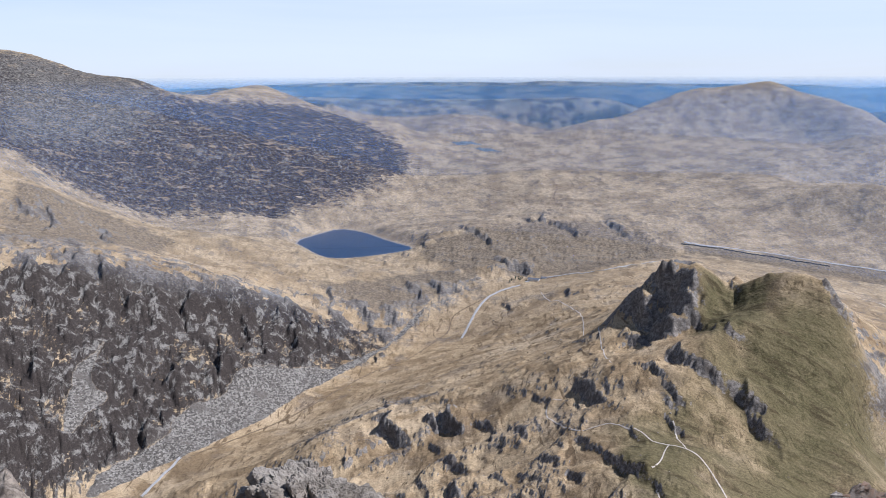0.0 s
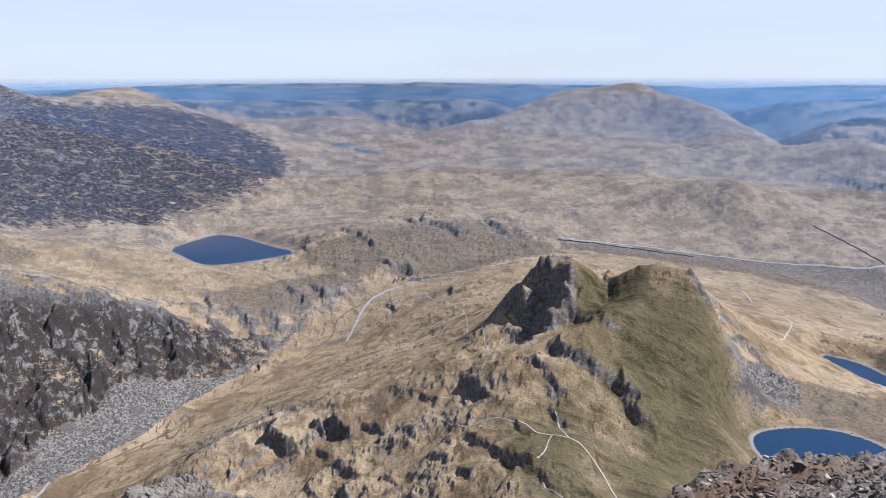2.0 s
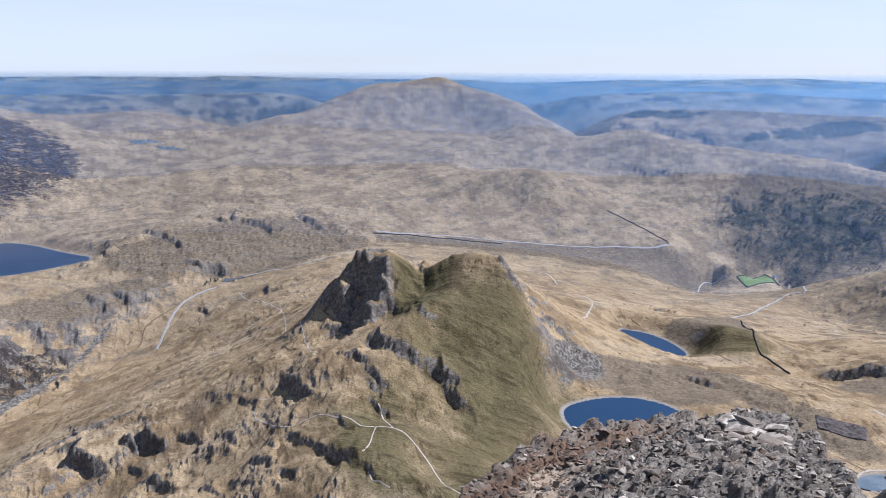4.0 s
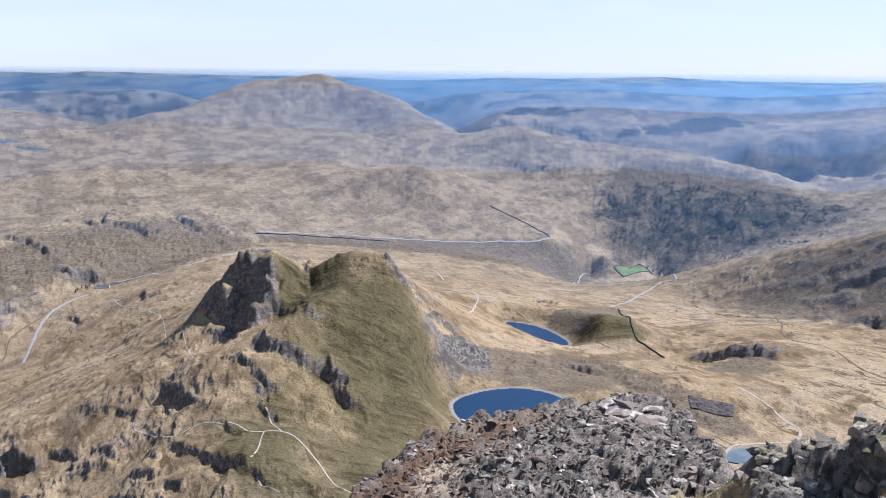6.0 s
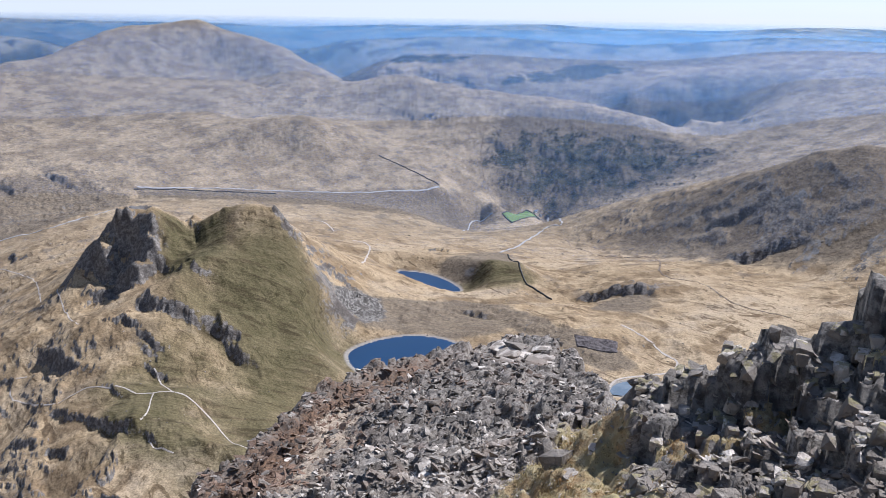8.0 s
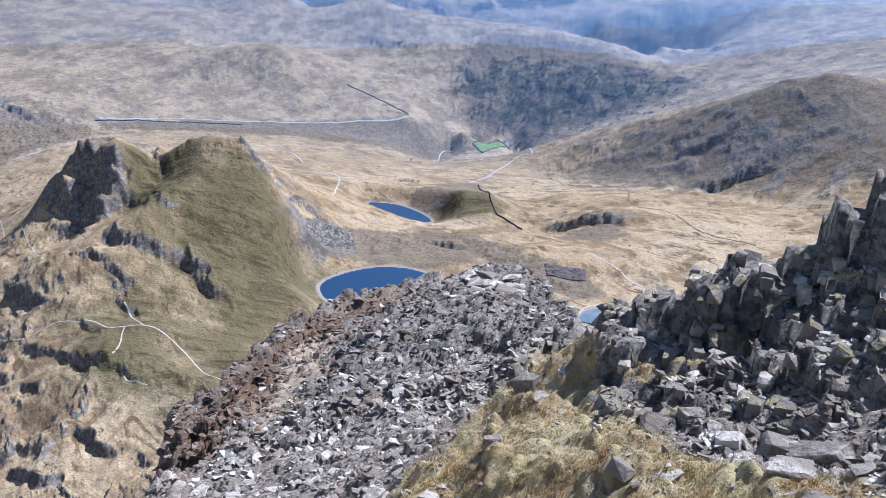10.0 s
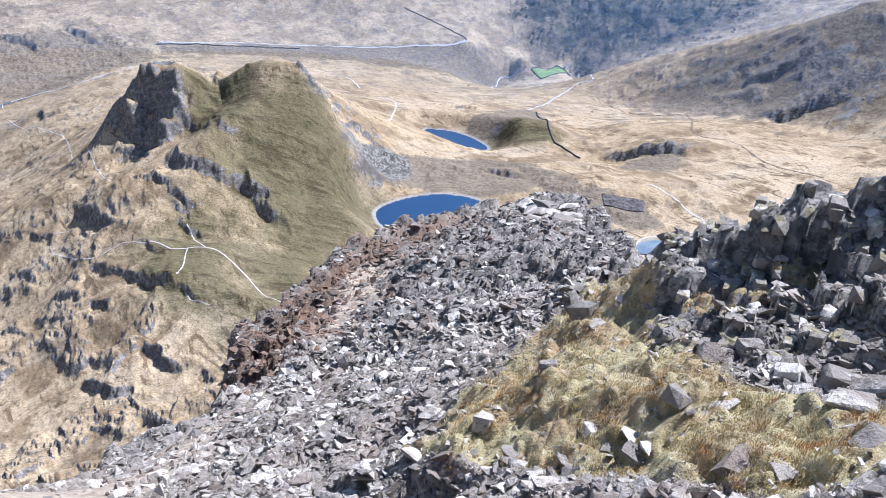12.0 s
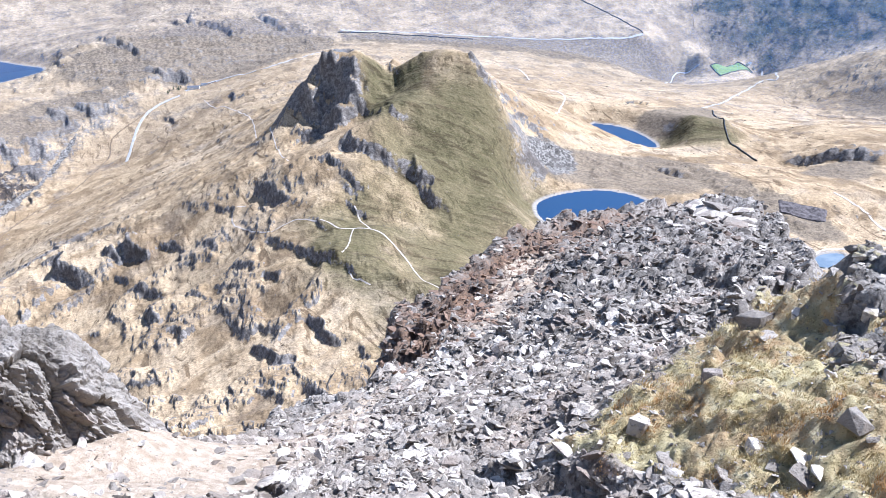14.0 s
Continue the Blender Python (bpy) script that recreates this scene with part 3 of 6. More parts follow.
# The summit slope near by, in the same measure.
NEAR = {
    "spur_edge": [
        [(17.59, 16.5, -12.25), (18.56, 18, -12.64), (19.12, 19.5, -12.93), (19.31, 20.5, -12.9), (20.98, 21.5, -13.02), (23.46, 23, -13.09), (27.32, 26, -13.46), (29.66, 27.99, -13.86), (31.74, 30.99, -14.66), (33.78, 32.99, -15.31), (37.36, 34.99, -15.7), (40, 36.99, -16.04), (43.03, 37.99, -16.14), (45.75, 38.99, -15.88), (47.69, 36.99, -15.32), (49.94, 32.99, -14.46), (52.01, 26.99, -12.58)],
    ],
    "spur": [
        [(22.62, 18.5, -12.07), (25.6, 20, -12.38), (29.52, 22.49, -12.74), (32.37, 25.49, -13.29), (36.5, 29.99, -14.56), (40.96, 30.99, -14.42), (45.28, 32.99, -14.66)],
        [(21.37, 14.5, -10.31), (26.87, 16, -10.73), (31.8, 17.49, -10.94), (36.56, 19.99, -11.35), (41.12, 21.99, -11.59), (45.5, 23.99, -11.85), (49.86, 21.99, -10.85), (51.99, 20.99, -10.34)],
    ],
    "slope": [
        [(25.16, 12, -8.89), (31.7, 12.29, -8.69), (36.61, 13.49, -8.71), (41.3, 14.49, -8.72), (46.8, 15.49, -8.73), (50.15, 14.99, -8.12), (52.87, 14.49, -7.67)],
        [(18.39, 8.2, -7.15), (23.63, 8, -6.98), (31.51, 7.89, -6.72), (40.18, 7.99, -6.05), (45.4, 7.59, -5.4), (49.31, 8.79, -5.56), (52.66, 9.39, -5.57)],
        [(12.95, 10.6, -8.66), (15.2, 12.3, -9.51), (18.24, 14, -10.55)],
        [(18.05, 6.9, -6.55), (28.68, 6.69, -6.41), (39.47, 6.29, -5.86), (46.99, 6.19, -5.21), (51.32, 6.79, -5.01), (56.05, 6.89, -4.57)],
        [(36.17, 6.52, -5.88), (46.68, 5.92, -5.29), (56.59, 5.62, -4.7), (63.87, 5.63, -4.23), (71.07, 5.53, -3.82), (75.65, 5.03, -3.57)],
    ],
    "crag_top": [
        [(53.93, 10.3, -4.77), (55.20, 10.4, -4.65), (58.03, 10.5, -4.53), (60.31, 10.5, -4.22), (61.63, 10.6, -4.05), (63.36, 10.7, -3.87), (65.98, 10.7, -3.88), (67.88, 10.8, -3.67), (68.06, 11, -3.32), (68.85, 11.1, -3.08), (69.82, 11.2, -2.91), (71.84, 11.2, -2.62)],
    ],
    "crag_face": [
        [(54.69, 10, -5.00), (58.41, 10, -4.80), (62.20, 10, -4.43), (65.88, 10, -4.21), (68.97, 10.2, -3.78), (70.71, 10.4, -3.41), (72.67, 10.4, -3.05)],
        [(55.03, 9.4, -5.19), (58.88, 9.3, -5.02), (62.85, 9.3, -4.75), (66.55, 9.3, -4.49), (69.76, 9.4, -4.09), (71.69, 9.5, -3.83), (73.76, 9.5, -3.53)],
    ],
    "crag_foot": [
        [(54.76, 8.9, -5.17), (59.23, 8.6, -5.02), (63.36, 8.5, -4.81), (67.34, 8.3, -4.60), (70.78, 8.3, -4.30), (72.83, 8.3, -4.07), (75.01, 8.3, -3.83)],
        [(59.89, 7.3, -4.87), (66.13, 7.2, -4.56), (71.75, 7.1, -4.25), (73.93, 7, -4.02)],
    ],
    "saddle": [
        [(-11.86, 9.64, -6.52), (-8.41, 9.64, -6.89), (-4.88, 10.03, -7.41), (-1.46, 11.03, -8.31), (1.12, 11.52, -8.91), (4.28, 12.02, -9.52), (6.83, 13.32, -10.38), (9.64, 15.01, -11.51), (14.44, 15.61, -11.71), (17.98, 16.4, -12.14)],
        [(-12.64, 8.04, -5.83), (-8.45, 7.94, -6.16), (-3.23, 7.93, -6.51), (3.47, 7.92, -6.88), (10.97, 8.11, -7.17)],
        [(-13.34, 6.94, -5.33), (-5.83, 6.93, -5.85), (5.44, 6.92, -6.43), (18.42, 6.5, -6.39)],
    ],
    "edge_north": [
        [(-31.06, 8.29, -3.69), (-29.99, 7.89, -3.86), (-28.5, 8.39, -5.09), (-23.67, 8.68, -5.5), (-19.69, 9.08, -5.93), (-7.13, 9.47, -6.58), (-3.49, 9.46, -6.7)],
    ],
}
# Crags: bearing, range, half length of the edge, height in metres, and the bearing that the face looks to.
CRAGS = {
    "lower": [(11.19, 999, 47, 12.0, 250), (7.63, 1027, 29, 4.5, 250), (0.66, 1065, 30, 10.5, 250), (3.39, 1027, 24, 8.0, 250), (6.38, 959, 23, 5.5, 250), (11.15, 868, 32, 6.0, 240), (14.69, 868, 24, 4.5, 250), (14.19, 807, 35, 8.0, 240), (17.38, 942, 26, 6.5, 255), (-4.17, 1114, 58, 12.5, 250), (-0.66, 1085, 31, 8.5, 250), (0.88, 951, 31, 8.5, 245), (-0.67, 1018, 24, 6.0, 250), (4.23, 872, 20, 4.5, 250), (10.4, 811, 23, 5.0, 245)],
    "ridge": [(18.4, 995, 52, 8.5, 240), (23.21, 955, 46, 15.0, 262), (19.22, 1114, 42, 5.5, 240), (27.4, 1160, 29, 7.0, 262), (20.9, 1204, 34, 8.5, 262), (15.86, 990, 23, 4.5, 250), (17.43, 900, 25, 5.5, 250), (17.13, 929, 22, 5.5, 255), (17.8, 2133, 90, 15.0, 262), (16.73, 1204, 52, 12.0, 255), (15.27, 1188, 40, 11.5, 250), (20.83, 1060, 35, 6.0, 240), (22.33, 959, 23, 6.5, 260), (19.1, 995, 52, 6.5, 240)],
    "pass": [(8.93, 2511, 131, 15.0, 245), (12.75, 2546, 72, 15.0, 250), (6.47, 2557, 72, 11.0, 250), (1.92, 2422, 68, 10.5, 250), (3.18, 2346, 55, 12.0, 250), (-2.09, 2020, 58, 12.0, 245), (-6.12, 1930, 54, 13.0, 240), (-0.6, 2038, 48, 12.0, 245), (6.13, 2123, 50, 15.0, 250), (4.86, 2152, 61, 11.0, 240), (-4.02, 1904, 54, 9.0, 240), (-8.4, 1974, 37, 9.5, 250), (-1.21, 2346, 44, 8.5, 250), (9.5, 1870, 44, 9.5, 250), (4.92, 1895, 44, 8.0, 250)],
    "cliff": [(-28.54, 1731, 49, 15.0, 262), (-22.4, 1692, 32, 15.0, 262), (-25.99, 1771, 76, 12.5, 250), (-23.93, 1779, 50, 14.0, 250), (-22.05, 1367, 58, 15.0, 255), (-24.33, 1355, 38, 10.5, 250), (-18.67, 1715, 41, 15.0, 262), (-14.49, 1684, 48, 15.0, 255), (-11.21, 1715, 48, 13.5, 255), (-16.6, 1559, 37, 15.0, 258), (-28.69, 1517, 43, 15.0, 262), (-26.76, 2104, 89, 15.0, 245), (-28.29, 2133, 60, 12.5, 250), (-23.43, 2085, 79, 12.5, 240), (-20.17, 1524, 43, 15.0, 258)],
    "east": [(61.99, 1763, 100, 14.0, 240), (52, 1386, 72, 12.5, 245), (42.76, 2971, 56, 15.0, 262), (38.55, 1731, 41, 7.5, 250), (41.71, 1215, 40, 7.0, 245), (31.76, 1248, 41, 6.5, 250), (46.79, 2944, 83, 15.0, 255), (50.71, 2917, 83, 15.0, 260), (59.72, 1921, 72, 8.5, 240), (57.96, 1992, 56, 8.0, 240), (54.87, 3546, 101, 15.0, 245), (59.01, 3268, 92, 13.0, 245), (36.99, 3180, 90, 12.5, 240), (39.34, 3830, 144, 15.0, 245), (34.89, 3865, 109, 15.0, 245)],
    "under": [(9.47, 676, 38, 8.0, 245), (14.26, 683, 35, 9.5, 250), (8.64, 857, 20, 4.5, 250), (0.65, 1065, 30, 8.5, 250), (0.87, 868, 24, 10.0, 255), (-4.34, 1114, 47, 13.0, 250), (2.24, 797, 23, 4.5, 250), (16.17, 768, 43, 4.5, 240), (12.79, 574, 19, 4.0, 250), (8.5, 612, 17, 3.5, 250), (16.99, 629, 18, 5.0, 255)],
    "horn_cliff": [(17.6, 1180, 40, 24, 262), (16.4, 1135, 34, 26, 255), (15.6, 1236, 26, 9, 262), (14.6, 1205, 30, 16, 258)],
}
NEAR_COVERS = {
    "grass": [
        [(50.12, 14.99), (47.69, 12.99), (43.82, 9.49), (35.66, 7.99), (32, 7.19), (44.78, 6.09), (59.47, 5.39), (69.83, 4.88), (68.27, 5.98), (61.57, 6.98), (54.85, 8.99), (52.94, 13.99)],
        [(56.46, 7.60), (64.03, 6.95), (69.97, 6.40), (74.52, 6.20), (76.06, 5.30), (67.85, 5.45), (59.01, 5.60)],
        [(62.83, 10.23), (62.07, 9.83), (65.96, 9.43), (71.21, 9.23), (70.16, 9.83), (67.08, 9.93)],
    ],
    "soil": [
        [(-14, 6.8), (-12, 9.3), (-4, 9.6), (4, 11), (12, 12.5), (14, 9.5), (6, 7.2)],
        [(32.84, 26.49), (29.55, 22.99), (26.53, 19), (23.87, 15), (25.54, 15), (28.93, 18.99), (33.28, 24.49)],
        [(6.66, 9.7), (11.32, 12), (22.2, 15), (21.01, 13), (14.73, 10), (2.55, 8.8), (-1.37, 8.61)],
    ],
    "rust": [
        [(17.9, 16.5), (19.45, 20.5), (27.32, 26), (31.74, 30.99), (40, 36.99), (38.74, 29.99), (33.29, 24.49), (28.4, 18.49), (22.33, 14.5)],
    ],
}
# -- end of terrain lines
AROUND = [
    [(0, 60, -66), (60, 60, -66), (120, 60, -60), (180, 60, -30), (240, 60, -50), (300, 60, -66), (360, 60, -66)],
    [(0, 200, -195), (60, 200, -190), (100, 220, -200), (180, 200, -60), (240, 200, -150), (300, 200, -190), (360, 200, -195)],
    [(-20, 400, -370), (20, 400, -350), (60, 450, -390), (100, 450, -380), (250, 450, -330), (310, 450, -370), (340, 400, -370)],
    [(180, 500, -60), (190, 1200, -20), (200, 2500, -100), (180, 4700, -150)],
    [(240, 1000, -500), (290, 1000, -640), (320, 1000, -690), (335, 1100, -700)],
    [(300, 2000, -300), (290, 3000, 50), (310, 3400, 80), (325, 3500, 80)],
    [(240, 2500, -200), (250, 4700, -200), (300, 4700, -150), (330, 4700, -100)],
    [(78, 2000, -240), (90, 1700, -150), (110, 1600, -100), (130, 2000, -150)],
    [(95, 1000, -465), (120, 900, -440), (150, 800, -300)],
    [(90, 4000, -200), (110, 4700, -150), (140, 4700, -150)],
]


def sampled(line, step=0.035, rough=0.5):
    """Points along a line of (bearing, range, height), as bearing in radians, log of range, slope from the eye, and the ground's roughness."""
    out = []
    for (b0, r0, z0), (b1, r1, z1) in zip(line, line[1:]):
        n = max(1, int(math.hypot(radians(b1 - b0), math.log(r1 / r0)) / step))
        for k in range(n + (line[-1] == (b1, r1, z1))):
            f = k / n
            r = r0 * (r1 / r0) ** f
            out.append((radians(b0 + (b1 - b0) * f), math.log(r), (z0 / r0) + (z1 / r1 - z0 / r0) * f, rough))
    return out


def spline(points, u, v, soft=1e-4):
    """A taut surface through the sampled lines, with creases along them, on the grid of u and v; one layer for each value."""
    p = np.array(points)
    keep = np.unique((p[:, :2] / 0.006).round().astype(int), axis=0, return_index=True)[1]
    p = p[np.sort(keep)]

    def kernel(d2):
        return -np.sqrt(d2 + 1e-5)

    n = len(p)
    a = np.zeros((n + 1, n + 1))
    a[:n, :n] = kernel(((p[:, None, :2] - p[None, :, :2]) ** 2).sum(-1)) - soft * np.eye(n)
    a[:n, n] = a[n, :n] = 1
    w = np.linalg.solve(a, np.r_[p[:, 2:], np.zeros((1, p.shape[1] - 2))])
    gu, gv = (g.ravel() for g in np.meshgrid(u, v, indexing="ij"))
    out = np.empty((len(gu), p.shape[1] - 2))
    for k in range(0, len(gu), 4000):
        s = slice(k, k + 4000)
        d2 = (gu[s, None] - p[None, :, 0]) ** 2 + (gv[s, None] - p[None, :, 1]) ** 2
        out[s] = kernel(d2) @ w[:n] + w[n]
    return [layer.reshape(len(u), len(v)) for layer in out.T]


def finer(grid, u0, v0, u, v):
    """Interpolation from an even grid over u0, v0 to u, v."""

    def weights(x, x0):
        f = np.clip((x - x0[0]) / (x0[1] - x0[0]), 0, len(x0) - 1.001)
        i = np.floor(f).astype(int)
        m = np.zeros((len(x), len(x0)), np.float32)
        m[np.arange(len(x)), i] = 1 - (f - i)
        m[np.arange(len(x)), i + 1] = f - i
        return m

    return weights(u, u0) @ grid @ weights(v, v0).T


def inside(px, py, poly):
    """Signed distance to a polygon, plus inside."""
    q, margin = np.array(poly), 300.0
    box = (px > q[:, 0].min() - margin) & (px < q[:, 0].max() + margin) & (py > q[:, 1].min() - margin) & (py < q[:, 1].max() + margin)
    if px.ndim > 1:
        out = np.full(px.shape, -margin)
        out[box] = inside(px[box], py[box], poly)
        return out
    best, odd = np.full(px.shape, 1e9), np.zeros(px.shape, bool)
    for a, b in zip(q, np.roll(q, -1, 0)):
        d = b - a
        t = np.clip(((px - a[0]) * d[0] + (py - a[1]) * d[1]) / (d @ d), 0, 1)
        best = np.minimum(best, np.hypot(px - a[0] - t * d[0], py - a[1] - t * d[1]))
        odd ^= ((a[1] > py) != (b[1] > py)) & (px < (b[0] - a[0]) * (py - a[1]) / (b[1] - a[1] + 1e-9) + a[0])
    return np.where(odd, best, -best)


def rounded(poly, times=1):
    """Corner cutting, for shore lines."""
    q = [tuple(bearing(b, r).xy) for b, r in poly]
    for _ in range(times):
        q = [(a[0] * (1 - f) + b[0] * f, a[1] * (1 - f) + b[1] * f) for a, b in zip(q, q[1:] + q[:1]) for f in (0.25, 0.75)]
    return q


# Covers of the ground, as outlines of (bearing, range), with the width of their blurred edge in metres.
COVERS = {
    "heath": [([(-32, 2750), (-24, 2560), (-19.5, 2630), (-9, 2820), (-4, 3080), (-1.7, 3260), (-4, 3420), (-7, 3560), (-12, 3450), (-18, 3300), (-22, 3400), (-32, 3480)], 170)],
    "turf": [([(18.2, 1100), (18.3, 1200), (19.5, 1212), (21.5, 1200), (23, 1190), (22.5, 1120), (20.5, 1070), (19.2, 1060)], 30), ([(18, 1000), (24, 1180), (29, 1150), (31, 1080), (33.5, 1060), (35, 1020), (31.5, 960), (29, 850), (24, 600), (19, 650), (20, 800), (23, 900)], 85),
             ([(13, 780), (14, 900), (19, 920), (20, 800), (17, 740)], 60), ([(39, 1480), (43, 1560), (47, 1480), (44, 1420)], 40)],
    "boulderfield": [([(-30, 2700), (-30, 3600), (-25, 3500), (-21, 3420), (-18, 3300), (-20, 3000), (-25, 2850)], 160)],
    "bracken": [([(41.5, 2760), (43, 3250), (50, 3250), (57, 3050), (60, 2900), (52, 2780), (46, 2740)], 110), ([(50, 2000), (56, 2200), (78, 2000), (78, 1600), (60, 1700)], 140), ([(17, 2470), (27, 2510), (38, 2600), (42, 2600), (41, 2380), (36, 2380), (30, 2330), (24, 2360), (18.6, 2380)], 60), ([(31.76, 1248), (36.08, 1271), (41.25, 1324), (44.66, 1226), (48.46, 1150), (52.63, 1085), (54.7, 1046), (51.58, 1018), (47.31, 1089), (44.74, 1145), (42.22, 1104), (40.08, 1094), (36.58, 1125), (32.65, 1120), (30.9, 1125)], 30), ([(37.75, 1588), (40.67, 1654), (43.57, 1861), (45.11, 1497), (45.4, 1430), (41.19, 1490)], 30), ([(49.98, 1289), (52.22, 1379), (54.52, 1379), (55.05, 1283), (52.78, 1254)], 25), ([(-1.84, 2314), (2.75, 2422), (8.92, 2592), (13.74, 2557), (16.94, 2411), (16.2, 2232), (11.08, 2066), (6.97, 2104), (2.78, 2114), (-1.01, 2202)], 50), ([(-10.23, 2029), (-6.13, 1913), (-3.6, 1895), (3.2, 2085), (-1.02, 2152), (-6.08, 2066)], 50), ([(-29.39, 2242), (-25.57, 2357), (-21.22, 2304), (-18.71, 2212), (-23.12, 1965), (-27.84, 1904), (-29.84, 1811)], 60)],
    "scree": [([(-26.54, 1237), (-25.25, 1295), (-20.57, 1361), (-20.24, 1411), (-19.22, 1444), (-16.36, 1477), (-16.11, 1511), (-14.62, 1559), (-11.33, 1588), (-9.65, 1602), (-7.96, 1624), (-4.06, 1771), (-2.75, 1878), (-1.04, 1957), (-1.9, 1887), (-3.63, 1779), (-7.98, 1581), (-10.57, 1524), (-13.17, 1450), (-16.56, 1373), (-19.47, 1318), (-22.69, 1283), (-25.82, 1231)], 9), ([(-27.56, 1373), (-26.82, 1457), (-26.17, 1517), (-25.02, 1559), (-24.04, 1595), (-25.29, 1511), (-25.44, 1463), (-24.19, 1463), (-24.82, 1424), (-26.01, 1405), (-27.09, 1355)], 9),
              ([(30, 1180), (32, 1250), (35, 1250), (34, 1120)], 35)],
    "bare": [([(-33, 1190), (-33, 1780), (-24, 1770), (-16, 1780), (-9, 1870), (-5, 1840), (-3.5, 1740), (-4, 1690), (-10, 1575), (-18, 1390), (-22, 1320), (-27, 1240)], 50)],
    "forest": [([(-13, 4020), (-4, 4060), (4, 4080), (12, 4060), (12, 4200), (-12, 4180)], 40),
               ([(41.5, 2900), (44, 2760), (49, 2770), (56, 2860), (61, 3000), (54, 3090), (46, 3110)], 170),
               ([(34.5, 3990), (37, 3930), (40.3, 3960), (41, 4060), (38, 4040), (35, 4080)], 35), ([(42.5, 3780), (47, 3800), (52.5, 3900), (51, 4010), (47.5, 3990), (44, 3850)], 35)],
}

LAKES = [(rounded(LAKE_NORTH), -530, "lake_north"), (rounded(LAKE_NEAR), -465, "lake_near"), (rounded(LAKE_SMALL), -525, "lake_small"),
         (rounded(LAKE_CAUSEWAY), -465, "lake_causeway")]

VIEW = (-36.0, 78.0)  # bearings that get the fine grid
FINE, RINGS = 0.075, 540
columns = np.radians(np.r_[np.arange(VIEW[0], VIEW[1], FINE), np.arange(VIEW[1], VIEW[0] + 359.9, 2.0)])
rings = np.log(np.r_[60.0, 110, 200, 300, np.exp(np.linspace(math.log(420.0), math.log(4850.0), RINGS))])
ROUGH = {"glyder": 0.8, "glyder_crest": 0.5, "foel_crest": 0.25, "valley_head": 0.25, "shoulder": 0.6, "knolls": 0.9, "plateau": 0.4, "scarp": 0.9, "cliff": 1.1, "river": 0.1, "slope": 0.45,
         "lower": 0.85, "horns": 0.5, "horns_crest": 0.35, "horns_back": 0.3, "flank": 0.25, "apron": 0.35, "road_side": 0.35, "siabod": 0.5, "siabod_crest": 0.25, "dinas": 0.7, "dinas_crest": 0.7, "gwynant": 0.3, "far_valley": 0.9,
         "far": 0.3, "moor": 0.4, "wenallt": 0.6, "wenallt_crest": 0.5, "wenallt_back": 0.4, "moorland": 0.25, "knoll": 0.7, "bank": 0.5, "under": 1.0}


def wrapped(points):
    """The same points again a turn away on both sides, so that the surface closes round the eye."""
    points = [(u if u > radians(-120) else u + 2 * math.pi, *rest) for u, *rest in points]
    return points + [(u - 2 * math.pi, *rest) for u, *rest in points if u > 3.6] + [(u + 2 * math.pi, *rest) for u, *rest in points if u < -0.9]


def land_heights():
    lines = [p for name, group in LINES.items() for line in group for p in sampled(line, 0.035, ROUGH[name])]
    lines += [p for line in AROUND for p in sampled(line, 0.12)]
    for name in LINES:
        if name.endswith("_crest"):  # the far side of a crest falls away
            for grow, drop in ((1.03, 0.010), (1.07, 0.022)):
                lines += [p for line in LINES[name] for p in sampled([(b, r * grow, z * grow - drop * r) for b, r, z in line], 0.035, 0.3)]
    u0, v0 = np.radians(np.arange(VIEW[0] - 1.5, VIEW[0] + 361.5, 0.4)), np.linspace(math.log(55), math.log(5000), 300)
    w, rough = (finer(layer, u0, v0, columns, rings) for layer in spline(wrapped(lines), u0, v0))
    r = np.exp(rings)[None, :]
    x, y = r * np.sin(columns)[:, None], r * np.cos(columns)[:, None]
    return x, y, w * r, np.clip(rough, 0.05, 2.0)


shore = 0
gx, gy, gz, rough = land_heights()
dist = np.hypot(gx, gy)
scale = 1 - 0.5 * smooth(dist, 1900, 3900)  # the far country is drawn in, so its crags are smaller too
px, py = gx / scale, gy / scale
crag = fractal(px, py, 120, 4, 3, 0.5, True)
small = fractal(px, py, 34, 4, 21, 0.55, True)
outcrop = smooth(crag + 0.35 * fractal(px, py, 300, 2, 31), 0.12, 0.5)
warp_x, warp_y = px + 5 * fractal(px, py, 26, 3, 61), py + 5 * fractal(px, py, 26, 3, 65)
broken = 3.6 * facets(warp_x, warp_y, 34, 12, 0.6) + 2.0 * facets(warp_x, warp_y, 15, 13, 0.7) + 1.0 * facets(warp_x, warp_y, 7, 14)


def cover_mask(cover):
    return np.clip(sum(smooth(inside(gx, gy, rounded(poly)) + 0.5 * min(wide, 40) * fractal(px, py, 60, 4, 51), -wide, wide) for poly, wide in COVERS[cover]), 0, 1)


masks = {cover: cover_mask(cover) for cover in COVERS}
plain = (1 - 0.9 * masks["scree"]) * (1 - 0.6 * masks["turf"]) * smooth(dist, 350, 600) * scale
gz = gz + plain * rough * (8 * fractal(px, py, 300, 3, 9) + 7 * (outcrop - 0.5) + outcrop * broken + 1.5 * (small - 0.3))
gz = gz + plain * (0.8 * fractal(px, py, 22, 3, 41) + 0.35 * facets(warp_x, warp_y, 11, 17))
